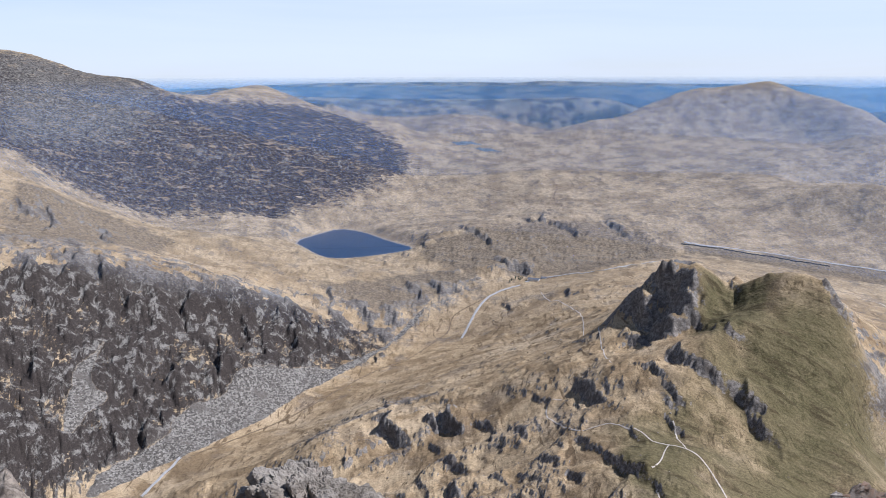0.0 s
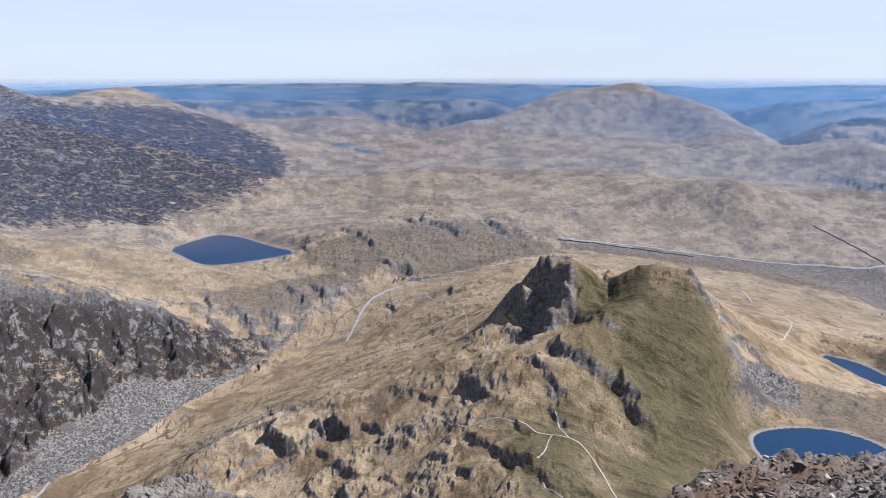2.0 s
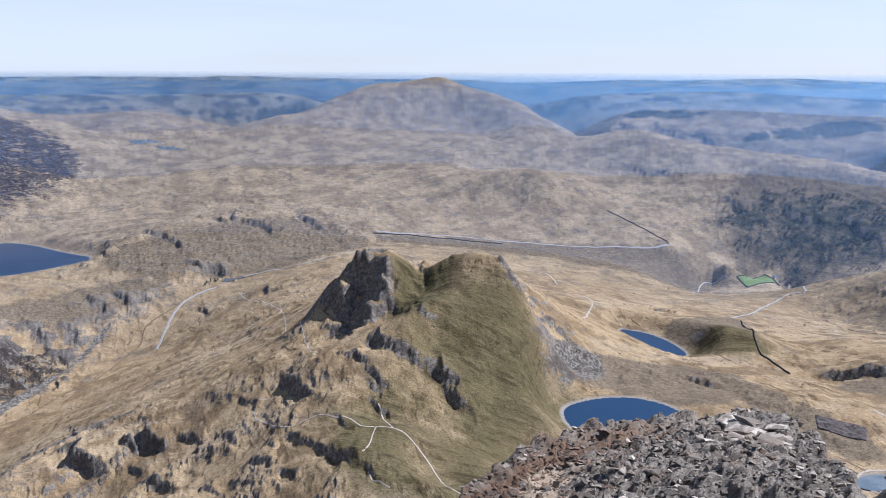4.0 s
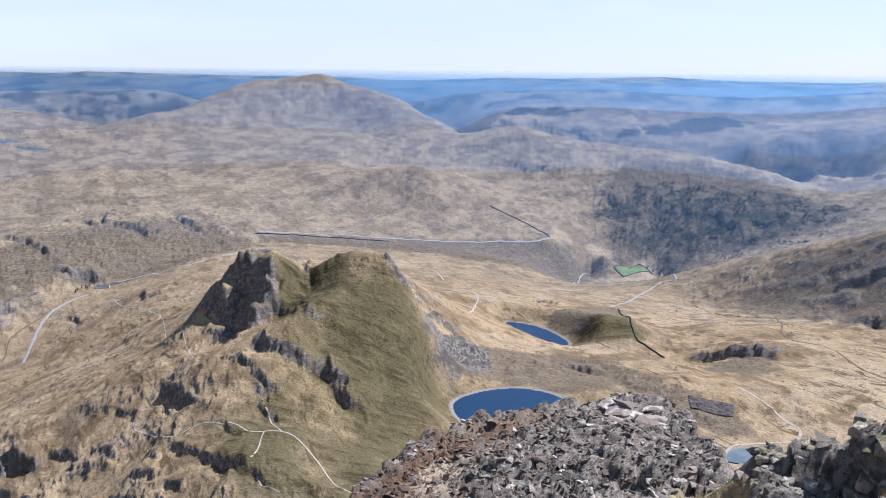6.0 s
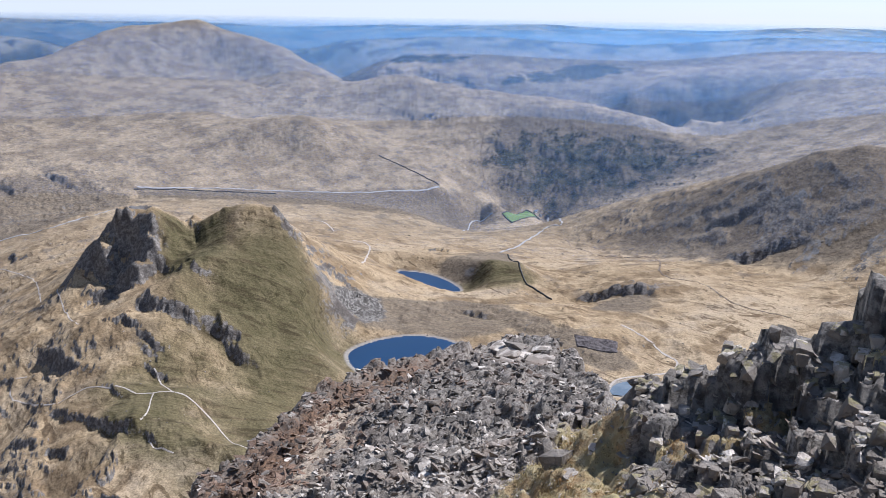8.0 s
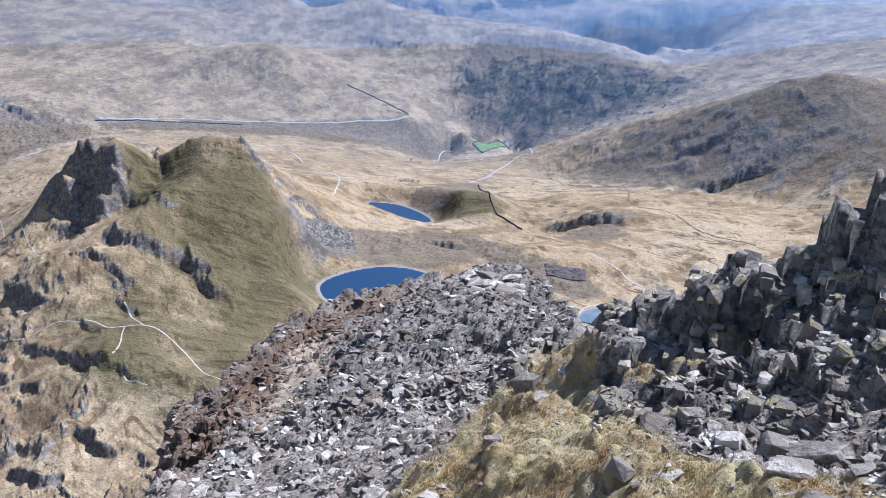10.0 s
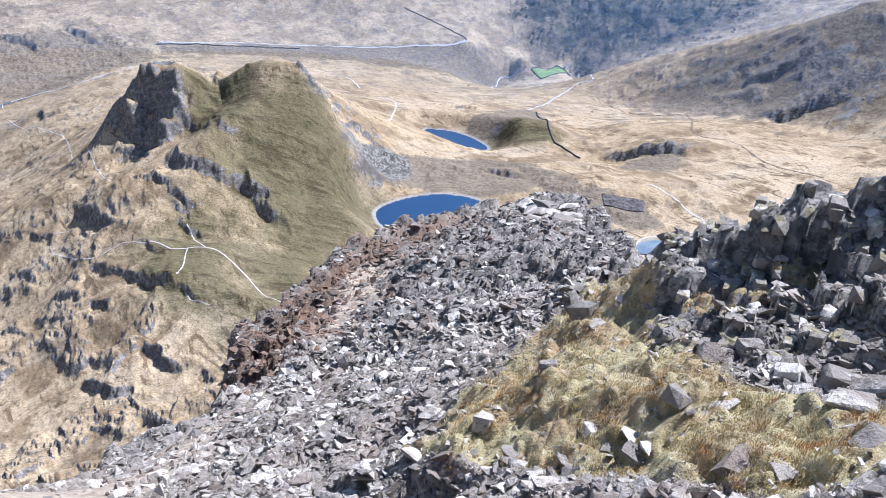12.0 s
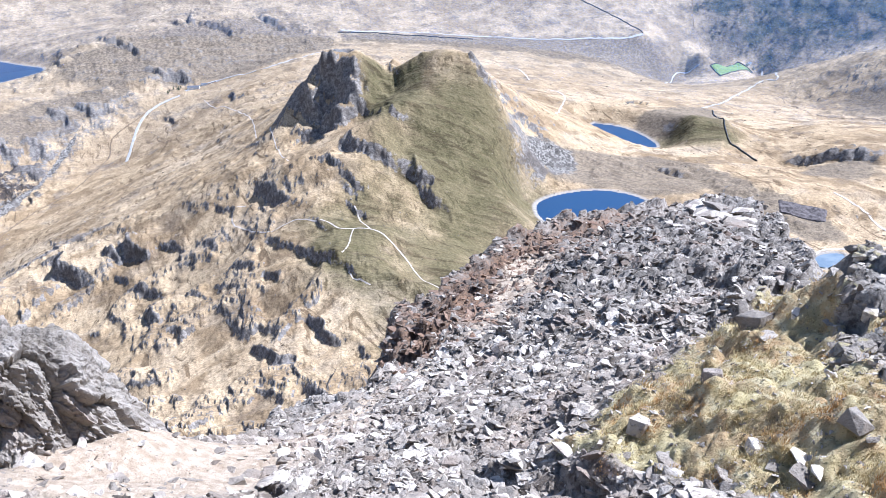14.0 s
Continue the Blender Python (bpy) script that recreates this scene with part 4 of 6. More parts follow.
# the cliffs: gullies down the fall line between stepped buttresses
cu, cv = columns[:, None] * 1550 + 9 * fractal(gx, gy, 50, 3, 71), dist * 0.42
cliffy = masks["bare"] * (1 - masks["scree"])
gz = gz + cliffy * (9 * (fractal(cu, cv, 95, 4, 73, 0.5, True) - 0.25) + 4.2 * facets(cu, cv, 30, 74, 0.6) + 3.0 * facets(cu, cv, 12, 75, 0.7) + 1.6 * facets(cu, cv, 6, 76, 0.7))
# grassy ribs down the steep flank
gz = gz + masks["turf"] * smooth(-dist, -1250, -1100) * (1.1 * fractal(columns[:, None] * 220, dist + columns[:, None] * 250, 22, 3, 77, 0.5, True) + 0.7 * fractal(gx, gy, 14, 3, 78))
knobs = np.zeros(gz.shape)
for b, r, half, tall, face in (crag_row for rows in CRAGS.values() for crag_row in rows):
    at, reach = bearing(b, r), 1.5 * half + 4 * tall
    box = (np.abs(gx - at.x) < reach) & (np.abs(gy - at.y) < reach)
    x, y = gx[box], gy[box]
    fx, fy = math.sin(radians(face)), math.cos(radians(face))
    wobble = fractal(x, y, 0.9 * half, 3, 91, 0.4)
    front = (x - at.x) * fx + (y - at.y) * fy + 0.5 * half * wobble
    along = np.abs((x - at.x) * fy - (y - at.y) * fx) / half + 0.6 * fractal(x, y, 0.7 * half, 3, 97)
    ends = 1 - smooth(along, 0.55, 1.15)
    rise = smooth(front, -(2.5 * tall + 0.9 * half), 0)
    fall = 0.55 * smooth(front, 0, 0.35 * tall) + 0.45 * smooth(front, 0.35 * tall, 0.8 * tall)
    gz[box] += ends * tall * (0.62 * rise * (1 - fall) - 0.38 * fall * (1 - smooth(front, 0.9 * tall, 3.5 * tall)))
    near_face = ends * smooth(front, -0.45 * tall, -0.1 * tall) * (1 - smooth(front, 0.7 * tall, 1.1 * tall))
    gz[box] += near_face * 0.13 * tall * (fractal(x, y, 0.9 * tall + 5, 3, 98, 0.45, True) + 0.4 * facets(x, y, 0.35 * tall + 3, 99, 0.5))
    knobs[box] = np.maximum(knobs[box], near_face)
for poly, level, _ in LAKES:
    d = inside(gx, gy, poly)
    margin = 70 if level < -400 else 25
    near_shore = smooth(d, -margin, 0)
    shore = np.maximum(shore, smooth(d, -8, -3))
    gz = np.where(d > -margin, np.where(d > 0, np.minimum(gz, level - 0.6 - 0.02 * d), gz * (1 - near_shore) + (level + 0.4) * near_shore), gz)


def polar_mesh(name, x, y, z, masks, material, closed):
    nu, nv = x.shape
    mesh = bpy.data.meshes.new(name)
    i = np.arange(nu if closed else nu - 1)[:, None] * nv + np.arange(nv - 1)[None, :]
    j = ((np.arange(nu if closed else nu - 1) + 1) % nu)[:, None] * nv + np.arange(nv - 1)[None, :]
    quads = np.stack([i, i + 1, j + 1, j], -1).reshape(-1, 4)
    mesh.vertices.add(nu * nv)
    mesh.vertices.foreach_set("co", np.stack([x, y, z], -1).ravel())
    mesh.loops.add(quads.size)
    mesh.loops.foreach_set("vertex_index", quads.ravel().astype(np.int32))
    mesh.polygons.add(len(quads))
    mesh.polygons.foreach_set("loop_start", np.arange(0, quads.size, 4, dtype=np.int32))
    mesh.polygons.foreach_set("use_smooth", np.ones(len(quads), bool))
    mesh.update(calc_edges=True)
    for key, values in masks.items():
        mesh.attributes.new(key, "FLOAT", "POINT").data.foreach_set("value", values.ravel().astype(np.float32))
    mesh.materials.append(material)
    return new(name, mesh)


def steepness(x, y, z):
    """Slope of the ground along the grid's two ways together."""
    du = np.gradient(z, axis=0) / (np.hypot(np.gradient(x, axis=0), np.gradient(y, axis=0)) + 1e-6)
    dv = np.gradient(z, axis=1) / (np.hypot(np.gradient(x, axis=1), np.gradient(y, axis=1)) + 1e-6)
    return np.hypot(du, dv)


steep = steepness(gx, gy, gz)
masks["shore"] = shore
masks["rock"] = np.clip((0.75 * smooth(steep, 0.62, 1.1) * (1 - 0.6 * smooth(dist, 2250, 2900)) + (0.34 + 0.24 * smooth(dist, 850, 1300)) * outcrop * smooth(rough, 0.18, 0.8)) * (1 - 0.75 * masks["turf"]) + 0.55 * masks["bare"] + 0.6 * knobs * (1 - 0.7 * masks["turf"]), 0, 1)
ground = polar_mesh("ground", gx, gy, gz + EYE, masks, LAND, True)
tagged(ground, "straw-coloured moorland and grey crags reaching the horizon", "ground", kind="structure")

for poly, level, name in LAKES:
    bm = bmesh.new()
    big = [(x, y) for x, y in poly]
    cx, cy = sum(p[0] for p in big) / len(big), sum(p[1] for p in big) / len(big)
    bm.faces.new([bm.verts.new((cx + (x - cx) * 1.01, cy + (y - cy) * 1.01, level + EYE)) for x, y in big])
    bmesh.ops.recalc_face_normals(bm, faces=bm.faces)
    me = bpy.data.meshes.new(name)
    bm.to_mesh(me)
    bm.free()
    me.materials.append(SHALLOW if name == "lake_causeway" else WATER)
    tagged(new(name, me), "deep blue mountain lake under a clear sky", "lake", kind="structure")


# ---- haze, put in as tinted shells ----
def make_haze_tint(share, tint):
    """A mostly clear sheet whose bluish tint, scattering both ways, stands in for haze."""
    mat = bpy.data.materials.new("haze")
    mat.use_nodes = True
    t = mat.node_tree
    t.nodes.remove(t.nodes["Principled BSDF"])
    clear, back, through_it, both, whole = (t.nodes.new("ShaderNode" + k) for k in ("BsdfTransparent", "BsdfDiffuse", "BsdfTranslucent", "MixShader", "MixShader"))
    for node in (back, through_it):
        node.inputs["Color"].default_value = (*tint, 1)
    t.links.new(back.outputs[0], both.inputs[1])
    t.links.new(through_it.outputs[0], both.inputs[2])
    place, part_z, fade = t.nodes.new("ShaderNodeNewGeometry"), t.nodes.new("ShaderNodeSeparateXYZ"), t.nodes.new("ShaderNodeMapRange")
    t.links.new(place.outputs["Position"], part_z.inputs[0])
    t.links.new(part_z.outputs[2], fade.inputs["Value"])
    for key, value in zip(("From Min", "From Max", "To Min", "To Max"), (-95.0, -15.0, share, 0.0)):  # the tint fades out upward, off the sky
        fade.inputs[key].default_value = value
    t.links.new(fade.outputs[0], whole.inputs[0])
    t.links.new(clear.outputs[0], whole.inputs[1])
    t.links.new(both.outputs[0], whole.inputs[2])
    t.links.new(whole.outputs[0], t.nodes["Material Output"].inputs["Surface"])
    return mat


# added cylinder round the eye; its tint lays haze colour over farther ground
def haze_tint_shell(radius, share, tint):
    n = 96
    me = bpy.data.meshes.new("haze_tint_shell")
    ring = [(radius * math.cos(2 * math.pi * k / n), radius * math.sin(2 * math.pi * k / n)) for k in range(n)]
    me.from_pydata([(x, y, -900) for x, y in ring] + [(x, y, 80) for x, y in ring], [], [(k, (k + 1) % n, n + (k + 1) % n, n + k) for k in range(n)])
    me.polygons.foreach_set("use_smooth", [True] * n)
    me.materials.append(make_haze_tint(share, tint))
    return tagged(new("haze_tint_shell", me), "bluish see-through shell standing in for distant haze", "haze", kind="structure")


HAZE_TINT, FAR_HAZE_TINT = (0.28, 0.55, 1.0), (0.30, 0.62, 1.0)
for radius, share, tint in ((1750, 0.025, HAZE_TINT), (2420, 0.085, HAZE_TINT), (3150, 0.15, HAZE_TINT), (3600, 0.14, HAZE_TINT), (4050, 0.34, FAR_HAZE_TINT), (4320, 0.5, FAR_HAZE_TINT), (4640, 0.5, FAR_HAZE_TINT)):
    haze_tint_shell(radius, share, tint)


# ---- the summit slope near by ----
STANDING = [
    [(-120, 0.3, -1.6), (0, 0.3, -1.6), (120, 0.3, -1.6), (235, 0.3, -1.6)],
    [(-40, 1.5, -2.1), (20, 1.5, -2.2), (70, 1.5, -2.1), (110, 1.5, -1.6), (180, 1.5, -1.3), (250, 1.5, -1.5), (300, 1.5, -1.8)],
    [(-60, 3.5, -4.2), (-20, 3.5, -4.1), (20, 3.5, -4.0), (50, 3.2, -3.6), (78, 3.2, -3.2), (110, 3.5, -1.8), (180, 3.5, -1.0), (250, 3.5, -2), (290, 3.5, -3.6)],
    [(84, 9.5, -3), (100, 9, -2), (140, 9, 0), (180, 10, 0.5), (220, 9, -2), (260, 9, -6), (300, 9, -8), (322, 9, -8)],
    [(-120, 62, -62), (-60, 62, -68), (0, 62, -70), (60, 62, -68), (120, 62, -58), (180, 62, -31), (235, 62, -52)],
    [(90, 25, -18), (130, 25, -8), (180, 25, -6), (220, 25, -16), (260, 25, -24), (300, 25, -28), (330, 25, -28)],
]
EDGES = ("spur_edge", "crag_top", "edge_north")


def near_heights():
    lines = [p for group in NEAR.values() for line in group for p in sampled(line, 0.02)]
    lines += [p for line in STANDING for p in sampled(line, 0.1)]
    brinks = [line for name in EDGES for line in NEAR[name]] + [NEAR["saddle"][0]]
    for line in brinks:  # beyond a brink the ground falls away
        for grow, drop in ((0.96, 0.014), (1.05, 0.07), (1.25, 0.3), (1.6, 0.5)) + (() if line in NEAR["crag_top"] else ((0.91, 0.035),)):
            lines += sampled([(b, r * grow, z * grow - drop * r * grow) for b, r, z in line], 0.03)
    u0, v0 = np.radians(np.arange(VIEW[0] - 1, VIEW[0] + 361, 0.4)), np.linspace(math.log(0.28), math.log(64), 330)
    w = finer(spline(wrapped(lines), u0, v0, 1e-5)[0], u0, v0, near_columns, near_rings)
    r = np.exp(near_rings)[None, :]
    return r * np.sin(near_columns)[:, None], r * np.cos(near_columns)[:, None], w * r


def slope_base(x, y):
    """Height of the unbroken slope at places in the plan."""
    b, r = np.arctan2(x, y), np.log(np.maximum(np.hypot(x, y), 0.011))
    b = np.where(b < near_columns[0], b + 2 * np.pi, b)
    fi = np.interp(b, near_columns, np.arange(len(near_columns)))
    fj = np.interp(r, near_rings, np.arange(len(near_rings)))
    i, j = np.minimum(fi.astype(int), len(near_columns) - 2), np.minimum(fj.astype(int), len(near_rings) - 2)
    fi, fj = fi - i, fj - j
    return (nz0[i, j] * (1 - fi) + nz0[i + 1, j] * fi) * (1 - fj) + (nz0[i, j + 1] * (1 - fi) + nz0[i + 1, j + 1] * fi) * fj


def jointed(x, y, size, seed, amount, turn, level):
    """Jointed rock: upright blocks, each with a flat top at the slope's height in its middle, more or less. Gives the height and a number for each block."""
    rng = np.random.RandomState(seed)
    jit, tall, tilt, number = 0.15 + 0.7 * rng.rand(256, 256, 2), rng.rand(256, 256) - 0.5, rng.rand(256, 256, 2) - 0.5, rng.rand(256, 256)
    c, n = math.cos(radians(turn)), math.sin(radians(turn))
    u, v = (c * x + n * y) / size + 300, (c * y - n * x) / size + 300
    ku, kv = np.floor(u).astype(int), np.floor(v).astype(int)
    best, height, which = np.full(x.shape, 1e9), np.zeros(x.shape), np.zeros(x.shape)
    for du in (-1, 0, 1):
        for dv in (-1, 0, 1):
            i, j = (ku + du) & 255, (kv + dv) & 255
            mu, mv = ku + du + jit[i, j, 0], kv + dv + jit[i, j, 1]
            ou, ov = u - mu, v - mv
            d = np.maximum(np.abs(ou), np.abs(ov)) + 0.3 * np.minimum(np.abs(ou), np.abs(ov))
            wu, wv = (mu - 300) * size, (mv - 300) * size
            h = level(c * wu - n * wv, n * wu + c * wv) + amount * tall[i, j] + 0.35 * size * (ou * tilt[i, j, 0] + ov * tilt[i, j, 1])
            height, which, best = np.where(d < best, h, height), np.where(d < best, number[i, j], which), np.minimum(d, best)
    return height, which


def blocks(x, y, size, seed):
    """Broken rock in plan: each cell has a height and a tilt of its own. Gives the height and the cell's number."""
    rng = np.random.RandomState(seed)
    jit, tall, tilt = rng.rand(256, 256, 2), rng.rand(256, 256), rng.rand(256, 256, 2) - 0.5
    cx, cy = np.floor(x / size).astype(int), np.floor(y / size).astype(int)
    best, height = np.full(x.shape, 1e9), np.zeros(x.shape)
    for dx in (-1, 0, 1):
        for dy in (-1, 0, 1):
            i, j = (cx + dx) & 255, (cy + dy) & 255
            ox, oy = x / size - cx - dx - jit[i, j, 0], y / size - cy - dy - jit[i, j, 1]
            d = ox * ox + oy * oy
            h = tall[i, j] - 0.5 + ox * tilt[i, j, 0] * 1.3 + oy * tilt[i, j, 1] * 1.3
            height, best = np.where(d < best, h, height), np.minimum(d, best)
    return np.clip(height, -0.9, 0.5)


near_columns = np.radians(np.r_[np.arange(VIEW[0], VIEW[1], 0.17), np.arange(VIEW[1], VIEW[0] + 359.9, 3.0)])
near_rings = np.log(np.r_[0.01, 0.3, 0.6, 1.0, 1.7, 2.6, 3.6, np.exp(np.linspace(math.log(4.5), math.log(46.0), 330)), 50, 56, 62])
nx, ny, nz = near_heights()
near_dist = np.hypot(nx, ny)
nz = np.where(near_dist < 0.35, -1.6, nz)
near_masks = {}
for cover, outlines in NEAR_COVERS.items():
    near_masks[cover] = np.clip(sum(smooth(inside(nx, ny, rounded(o)) + 0.05 * near_dist * fractal(nx, ny, 2.0, 3, 61), -0.06 * near_dist, 0.06 * near_dist) for o in outlines), 0, 1)
brk = smooth(near_dist, 2.5, 5) * (1 - 0.75 * near_masks["grass"]) * (1 - 0.9 * near_masks["soil"])
nb = np.degrees(np.arctan2(nx, ny))
craggy = smooth(nb, 53, 56) * smooth(near_dist, 7.6, 8.8) * smooth(-near_dist, -13.5, -12)
nz0 = nz.copy()
spur = smooth(near_dist, 11.5, 15) * smooth(-near_dist, -47, -43) * (1 - 0.8 * near_masks["soil"])
big, block_no = jointed(nx, ny, 0.52, 5, 0.16, 24, slope_base)
less, _ = jointed(nx, ny, 0.24, 6, 0.13, 24, lambda x, y: 0.0)
nz = nz + craggy * (0.92 * (big - nz0) + less + 0.05 * fractal(nx, ny, 0.3, 3, 87))
ledge, _ = jointed(nx, ny, 1.1, 7, 0.45, 40, slope_base)
chunk, _ = jointed(nx, ny, 0.42, 9, 0.3, 15, lambda x, y: 0.0)
nz = nz + spur * (0.6 * (ledge - nz0) + chunk + 0.25 * (fractal(nx, ny, 2.4, 3, 81, 0.5, True) - 0.3))
nz = nz + brk * (1 - craggy) * (1 - spur) * (0.13 * (blocks(nx, ny, 0.5, 5) - 0.5) + 0.07 * (blocks(nx, ny, 0.2, 6) - 0.4) + 0.10 * fractal(nx, ny, 1.3, 3, 83))
near_masks["grass"] = np.maximum(near_masks["grass"] * (1 - 0.7 * craggy), craggy * smooth(block_no, 0.66, 0.7) * smooth(-near_dist, -10.4, -9.8))
nz = nz + near_masks["grass"] * (0.24 * fractal(nx, ny, 0.8, 3, 71) + 0.22 * np.abs(fractal(nx, ny, 0.4, 3, 75)) - 0.1)
near_masks["grass"] = near_masks["grass"] * (1 - craggy * smooth(steepness(nx, ny, nz), 0.9, 1.6))
near_masks["bare"] = np.clip(craggy + 0.7 * spur * (1 - near_masks["rust"]), 0, 1) * (1 - 0.8 * near_masks["grass"])
summit = polar_mesh("summit_slope", nx, ny, nz + EYE, near_masks, SLOPE, True)
tagged(summit, "stony mountain slope with broken rock, red soil and mossy turf", "ground", kind="structure")


def near_at(b, r):
    """Height of the summit slope at a bearing and range, and its covers there."""
    i = min(max(int(np.searchsorted(near_columns, radians(b))), 1), len(near_columns) - 1)
    j = min(max(int(np.searchsorted(near_rings, math.log(r))), 1), len(near_rings) - 1)
    fu = (radians(b) - near_columns[i - 1]) / (near_columns[i] - near_columns[i - 1])
    fv = (math.log(r) - near_rings[j - 1]) / (near_rings[j] - near_rings[j - 1])
    z = (nz[i - 1, j - 1] * (1 - fu) + nz[i, j - 1] * fu) * (1 - fv) + (nz[i - 1, j] * (1 - fu) + nz[i, j] * fu) * fv
    return float(z) + EYE, {k: float(m[i, j]) for k, m in near_masks.items()}


# ---- stones ----
rng = random.Random(7)


def stone_mesh(name, seed, shape, material):
    """An angular broken stone, about one metre long: a shard, or a squared block with knocked-off corners."""
    r = random.Random(seed)
    bm = bmesh.new()
    if name == "block":
        for x, y, z in ((a, b, c) for a in (-1, 1) for b in (-1, 1) for c in (-1, 1)):
            for _ in range(3):
                bm.verts.new((x * r.uniform(0.3, 1) * shape[0] / 2, y * r.uniform(0.3, 1) * shape[1] / 2, z * r.uniform(0.4, 1) * shape[2] / 2))
    else:
        for _ in range(10):
            v = Vector((r.uniform(-1, 1), r.uniform(-1, 1), r.uniform(-1, 1)))
            v /= max(abs(c) for c in v) ** 0.8
            bm.verts.new((v.x * shape[0] / 2, v.y * shape[1] / 2, v.z * shape[2] / 2))
    hull = bmesh.ops.convex_hull(bm, input=bm.verts)
    bmesh.ops.delete(bm, geom=[g for g in {*hull["geom_interior"], *hull["geom_unused"]} if isinstance(g, bmesh.types.BMVert)], context="VERTS")
    bmesh.ops.recalc_face_normals(bm, faces=bm.faces)
    me = bpy.data.meshes.new(name)
    bm.to_mesh(me)
    bm.free()
    me.materials.append(material)
    return me


SHAPES = [(1, 0.75, 0.2), (1, 0.5, 0.3), (1, 0.7, 0.3), (1, 0.5, 0.16), (1, 0.6, 0.4)]
STONES = [stone_mesh("stone", 100 + k, SHAPES[k % 5], ROCK) for k in range(15)]
PLATES = [stone_mesh("stone", 170 + k, ((1, 0.7, 0.16), (1, 0.55, 0.2), (1, 0.8, 0.22))[k % 3], ROCK) for k in range(9)]
DARK_STONES = [stone_mesh("stone", 150 + k, SHAPES[k % 5], DARK) for k in range(10)]
RUST_STONES = [stone_mesh("stone", 200 + k, SHAPES[k % 5], RUSTY) for k in range(8)]


def stone_pose(b, r, size, lift=0.04, tilt=22):
    z, _ = near_at(b, r)
    p = bearing(b, r, z + lift * size)
    fall = Matrix.Rotation(radians(-5), 4, bearing(b + 90))  # plates lie a little down the slope
    turn = (fall @ Euler((radians(rng.gauss(0, tilt)), radians(rng.gauss(0, tilt)), 0)).to_matrix().to_4x4() @ Matrix.Rotation(rng.uniform(0, 6.283), 4, "Z")).to_quaternion()
    return Matrix.LocRotScale(p, turn, (size, size * rng.uniform(0.8, 1.15), size * rng.uniform(0.75, 1.2)))


def joined(name, pieces, label, category):
    """Many small pieces (mesh, pose) as one object of uncountable stuff."""
    cache, verts, polys, mats, slots, base = {}, [], [], [], [], 0
    for me, m in pieces:
        if me.name not in cache:
            co = np.empty(len(me.vertices) * 3)
            me.vertices.foreach_get("co", co)
            cache[me.name] = (co.reshape(-1, 3), [tuple(p.vertices) for p in me.polygons], me.materials[0])
        co, faces, mat = cache[me.name]
        if mat not in mats:
            mats.append(mat)
        a = np.array(m)
        verts.append(co @ a[:3, :3].T + a[:3, 3])
        polys += [tuple(base + v for v in f) for f in faces]
        slots += [mats.index(mat)] * len(faces)
        base += len(co)
    me = bpy.data.meshes.new(name)
    me.from_pydata(np.concatenate(verts).tolist(), [], polys)
    for mat in mats:
        me.materials.append(mat)
    me.polygons.foreach_set("material_index", slots)
    return tagged(new(name, me), label, category, kind="stuff")


def scatter(count, b0, b1, r0, r1, keep, lo, hi):
    """Stones thrown over a stretch of the slope, thinned by its covers; sizes lean to the small."""
    out = []
    for _ in range(count):
        b, r = rng.uniform(b0, b1), r0 * (r1 / r0) ** rng.random()
        _, cover = near_at(b, r)
        if rng.random() > keep(cover):
            continue
        size = lo * (hi / lo) ** (rng.random() ** 2.4) * (1 + 0.015 * r)
        # more dark stones beyond 12 m: the spur's brown shade put into stone colour
        pool = RUST_STONES if rng.random() < 0.85 * cover["rust"] else DARK_STONES if rng.random() < 0.05 + 0.75 * float(smooth(r, 12, 22)) else STONES
        out.append((b, r, size, rng.choice(pool)))
    return out


def rubble(cover):
    return (1 - 0.82 * cover["grass"]) * (1 - 0.72 * cover["soil"])


thrown = scatter(15000, 8, 56, 5.2, 16, rubble, 0.035, 0.24) + scatter(15000, 18, 52, 13, 38, rubble, 0.08, 0.36) + scatter(4200, -24, 22, 6.5, 15.0, rubble, 0.03, 0.22)
thrown += scatter(3400, 54, 78, 4.8, 9.0, rubble, 0.035, 0.24) + scatter(1200, 54.5, 78, 7.2, 10.3, rubble, 0.05, 0.2)
thrown += [(rng.uniform(43.0, 47.5), rng.uniform(30, 36.5), rng.uniform(0.8, 1.9), PLATES[rng.randrange(3)]) for _ in range(24)]  # flat plates on the spur's top
thrown += [(rng.uniform(4, 55), 5.4 * (14 / 5.4) ** rng.random(), rng.uniform(0.14, 0.45), rng.choice(PLATES)) for _ in range(330)]
thrown = [s for s in thrown if s[2] < 0.1 or s[1] > 20 or rng.random() > 0.9 * near_at(s[0], s[1])[1]["grass"]]
thrown.sort(key=lambda s: -s[2] / s[1])
for b, r, size, me in thrown[:300]:
    stone = new("stone", me)
    stone.matrix_world = stone_pose(b, r, size, tilt=9 if me in PLATES else 22)
    tagged(stone, "rust-brown broken stone lying on the slope" if me in RUST_STONES else "dark grey angular stone lying on the slope" if me in DARK_STONES else "pale grey angular stone lying on the slope", "stone", group="loose stones on the slope")
joined("scree", [(me, stone_pose(b, r, size, tilt=9 if me in PLATES else 24)) for b, r, size, me in thrown[300:]], "loose grey rubble covering the summit slope", "scree")

# ---- larger rocks bedded in the turf and soil ----
SLABS = [stone_mesh("slab", 700 + k, ((1, 0.62, 0.2), (1, 0.75, 0.26), (1, 0.5, 0.22))[k % 3], ROCK) for k in range(6)]
ROCKS = [stone_mesh("block", 720 + k, ((1, 0.75, 0.8), (0.9, 0.7, 0.65), (1, 0.6, 0.7))[k % 3], ROCK) for k in range(6)]
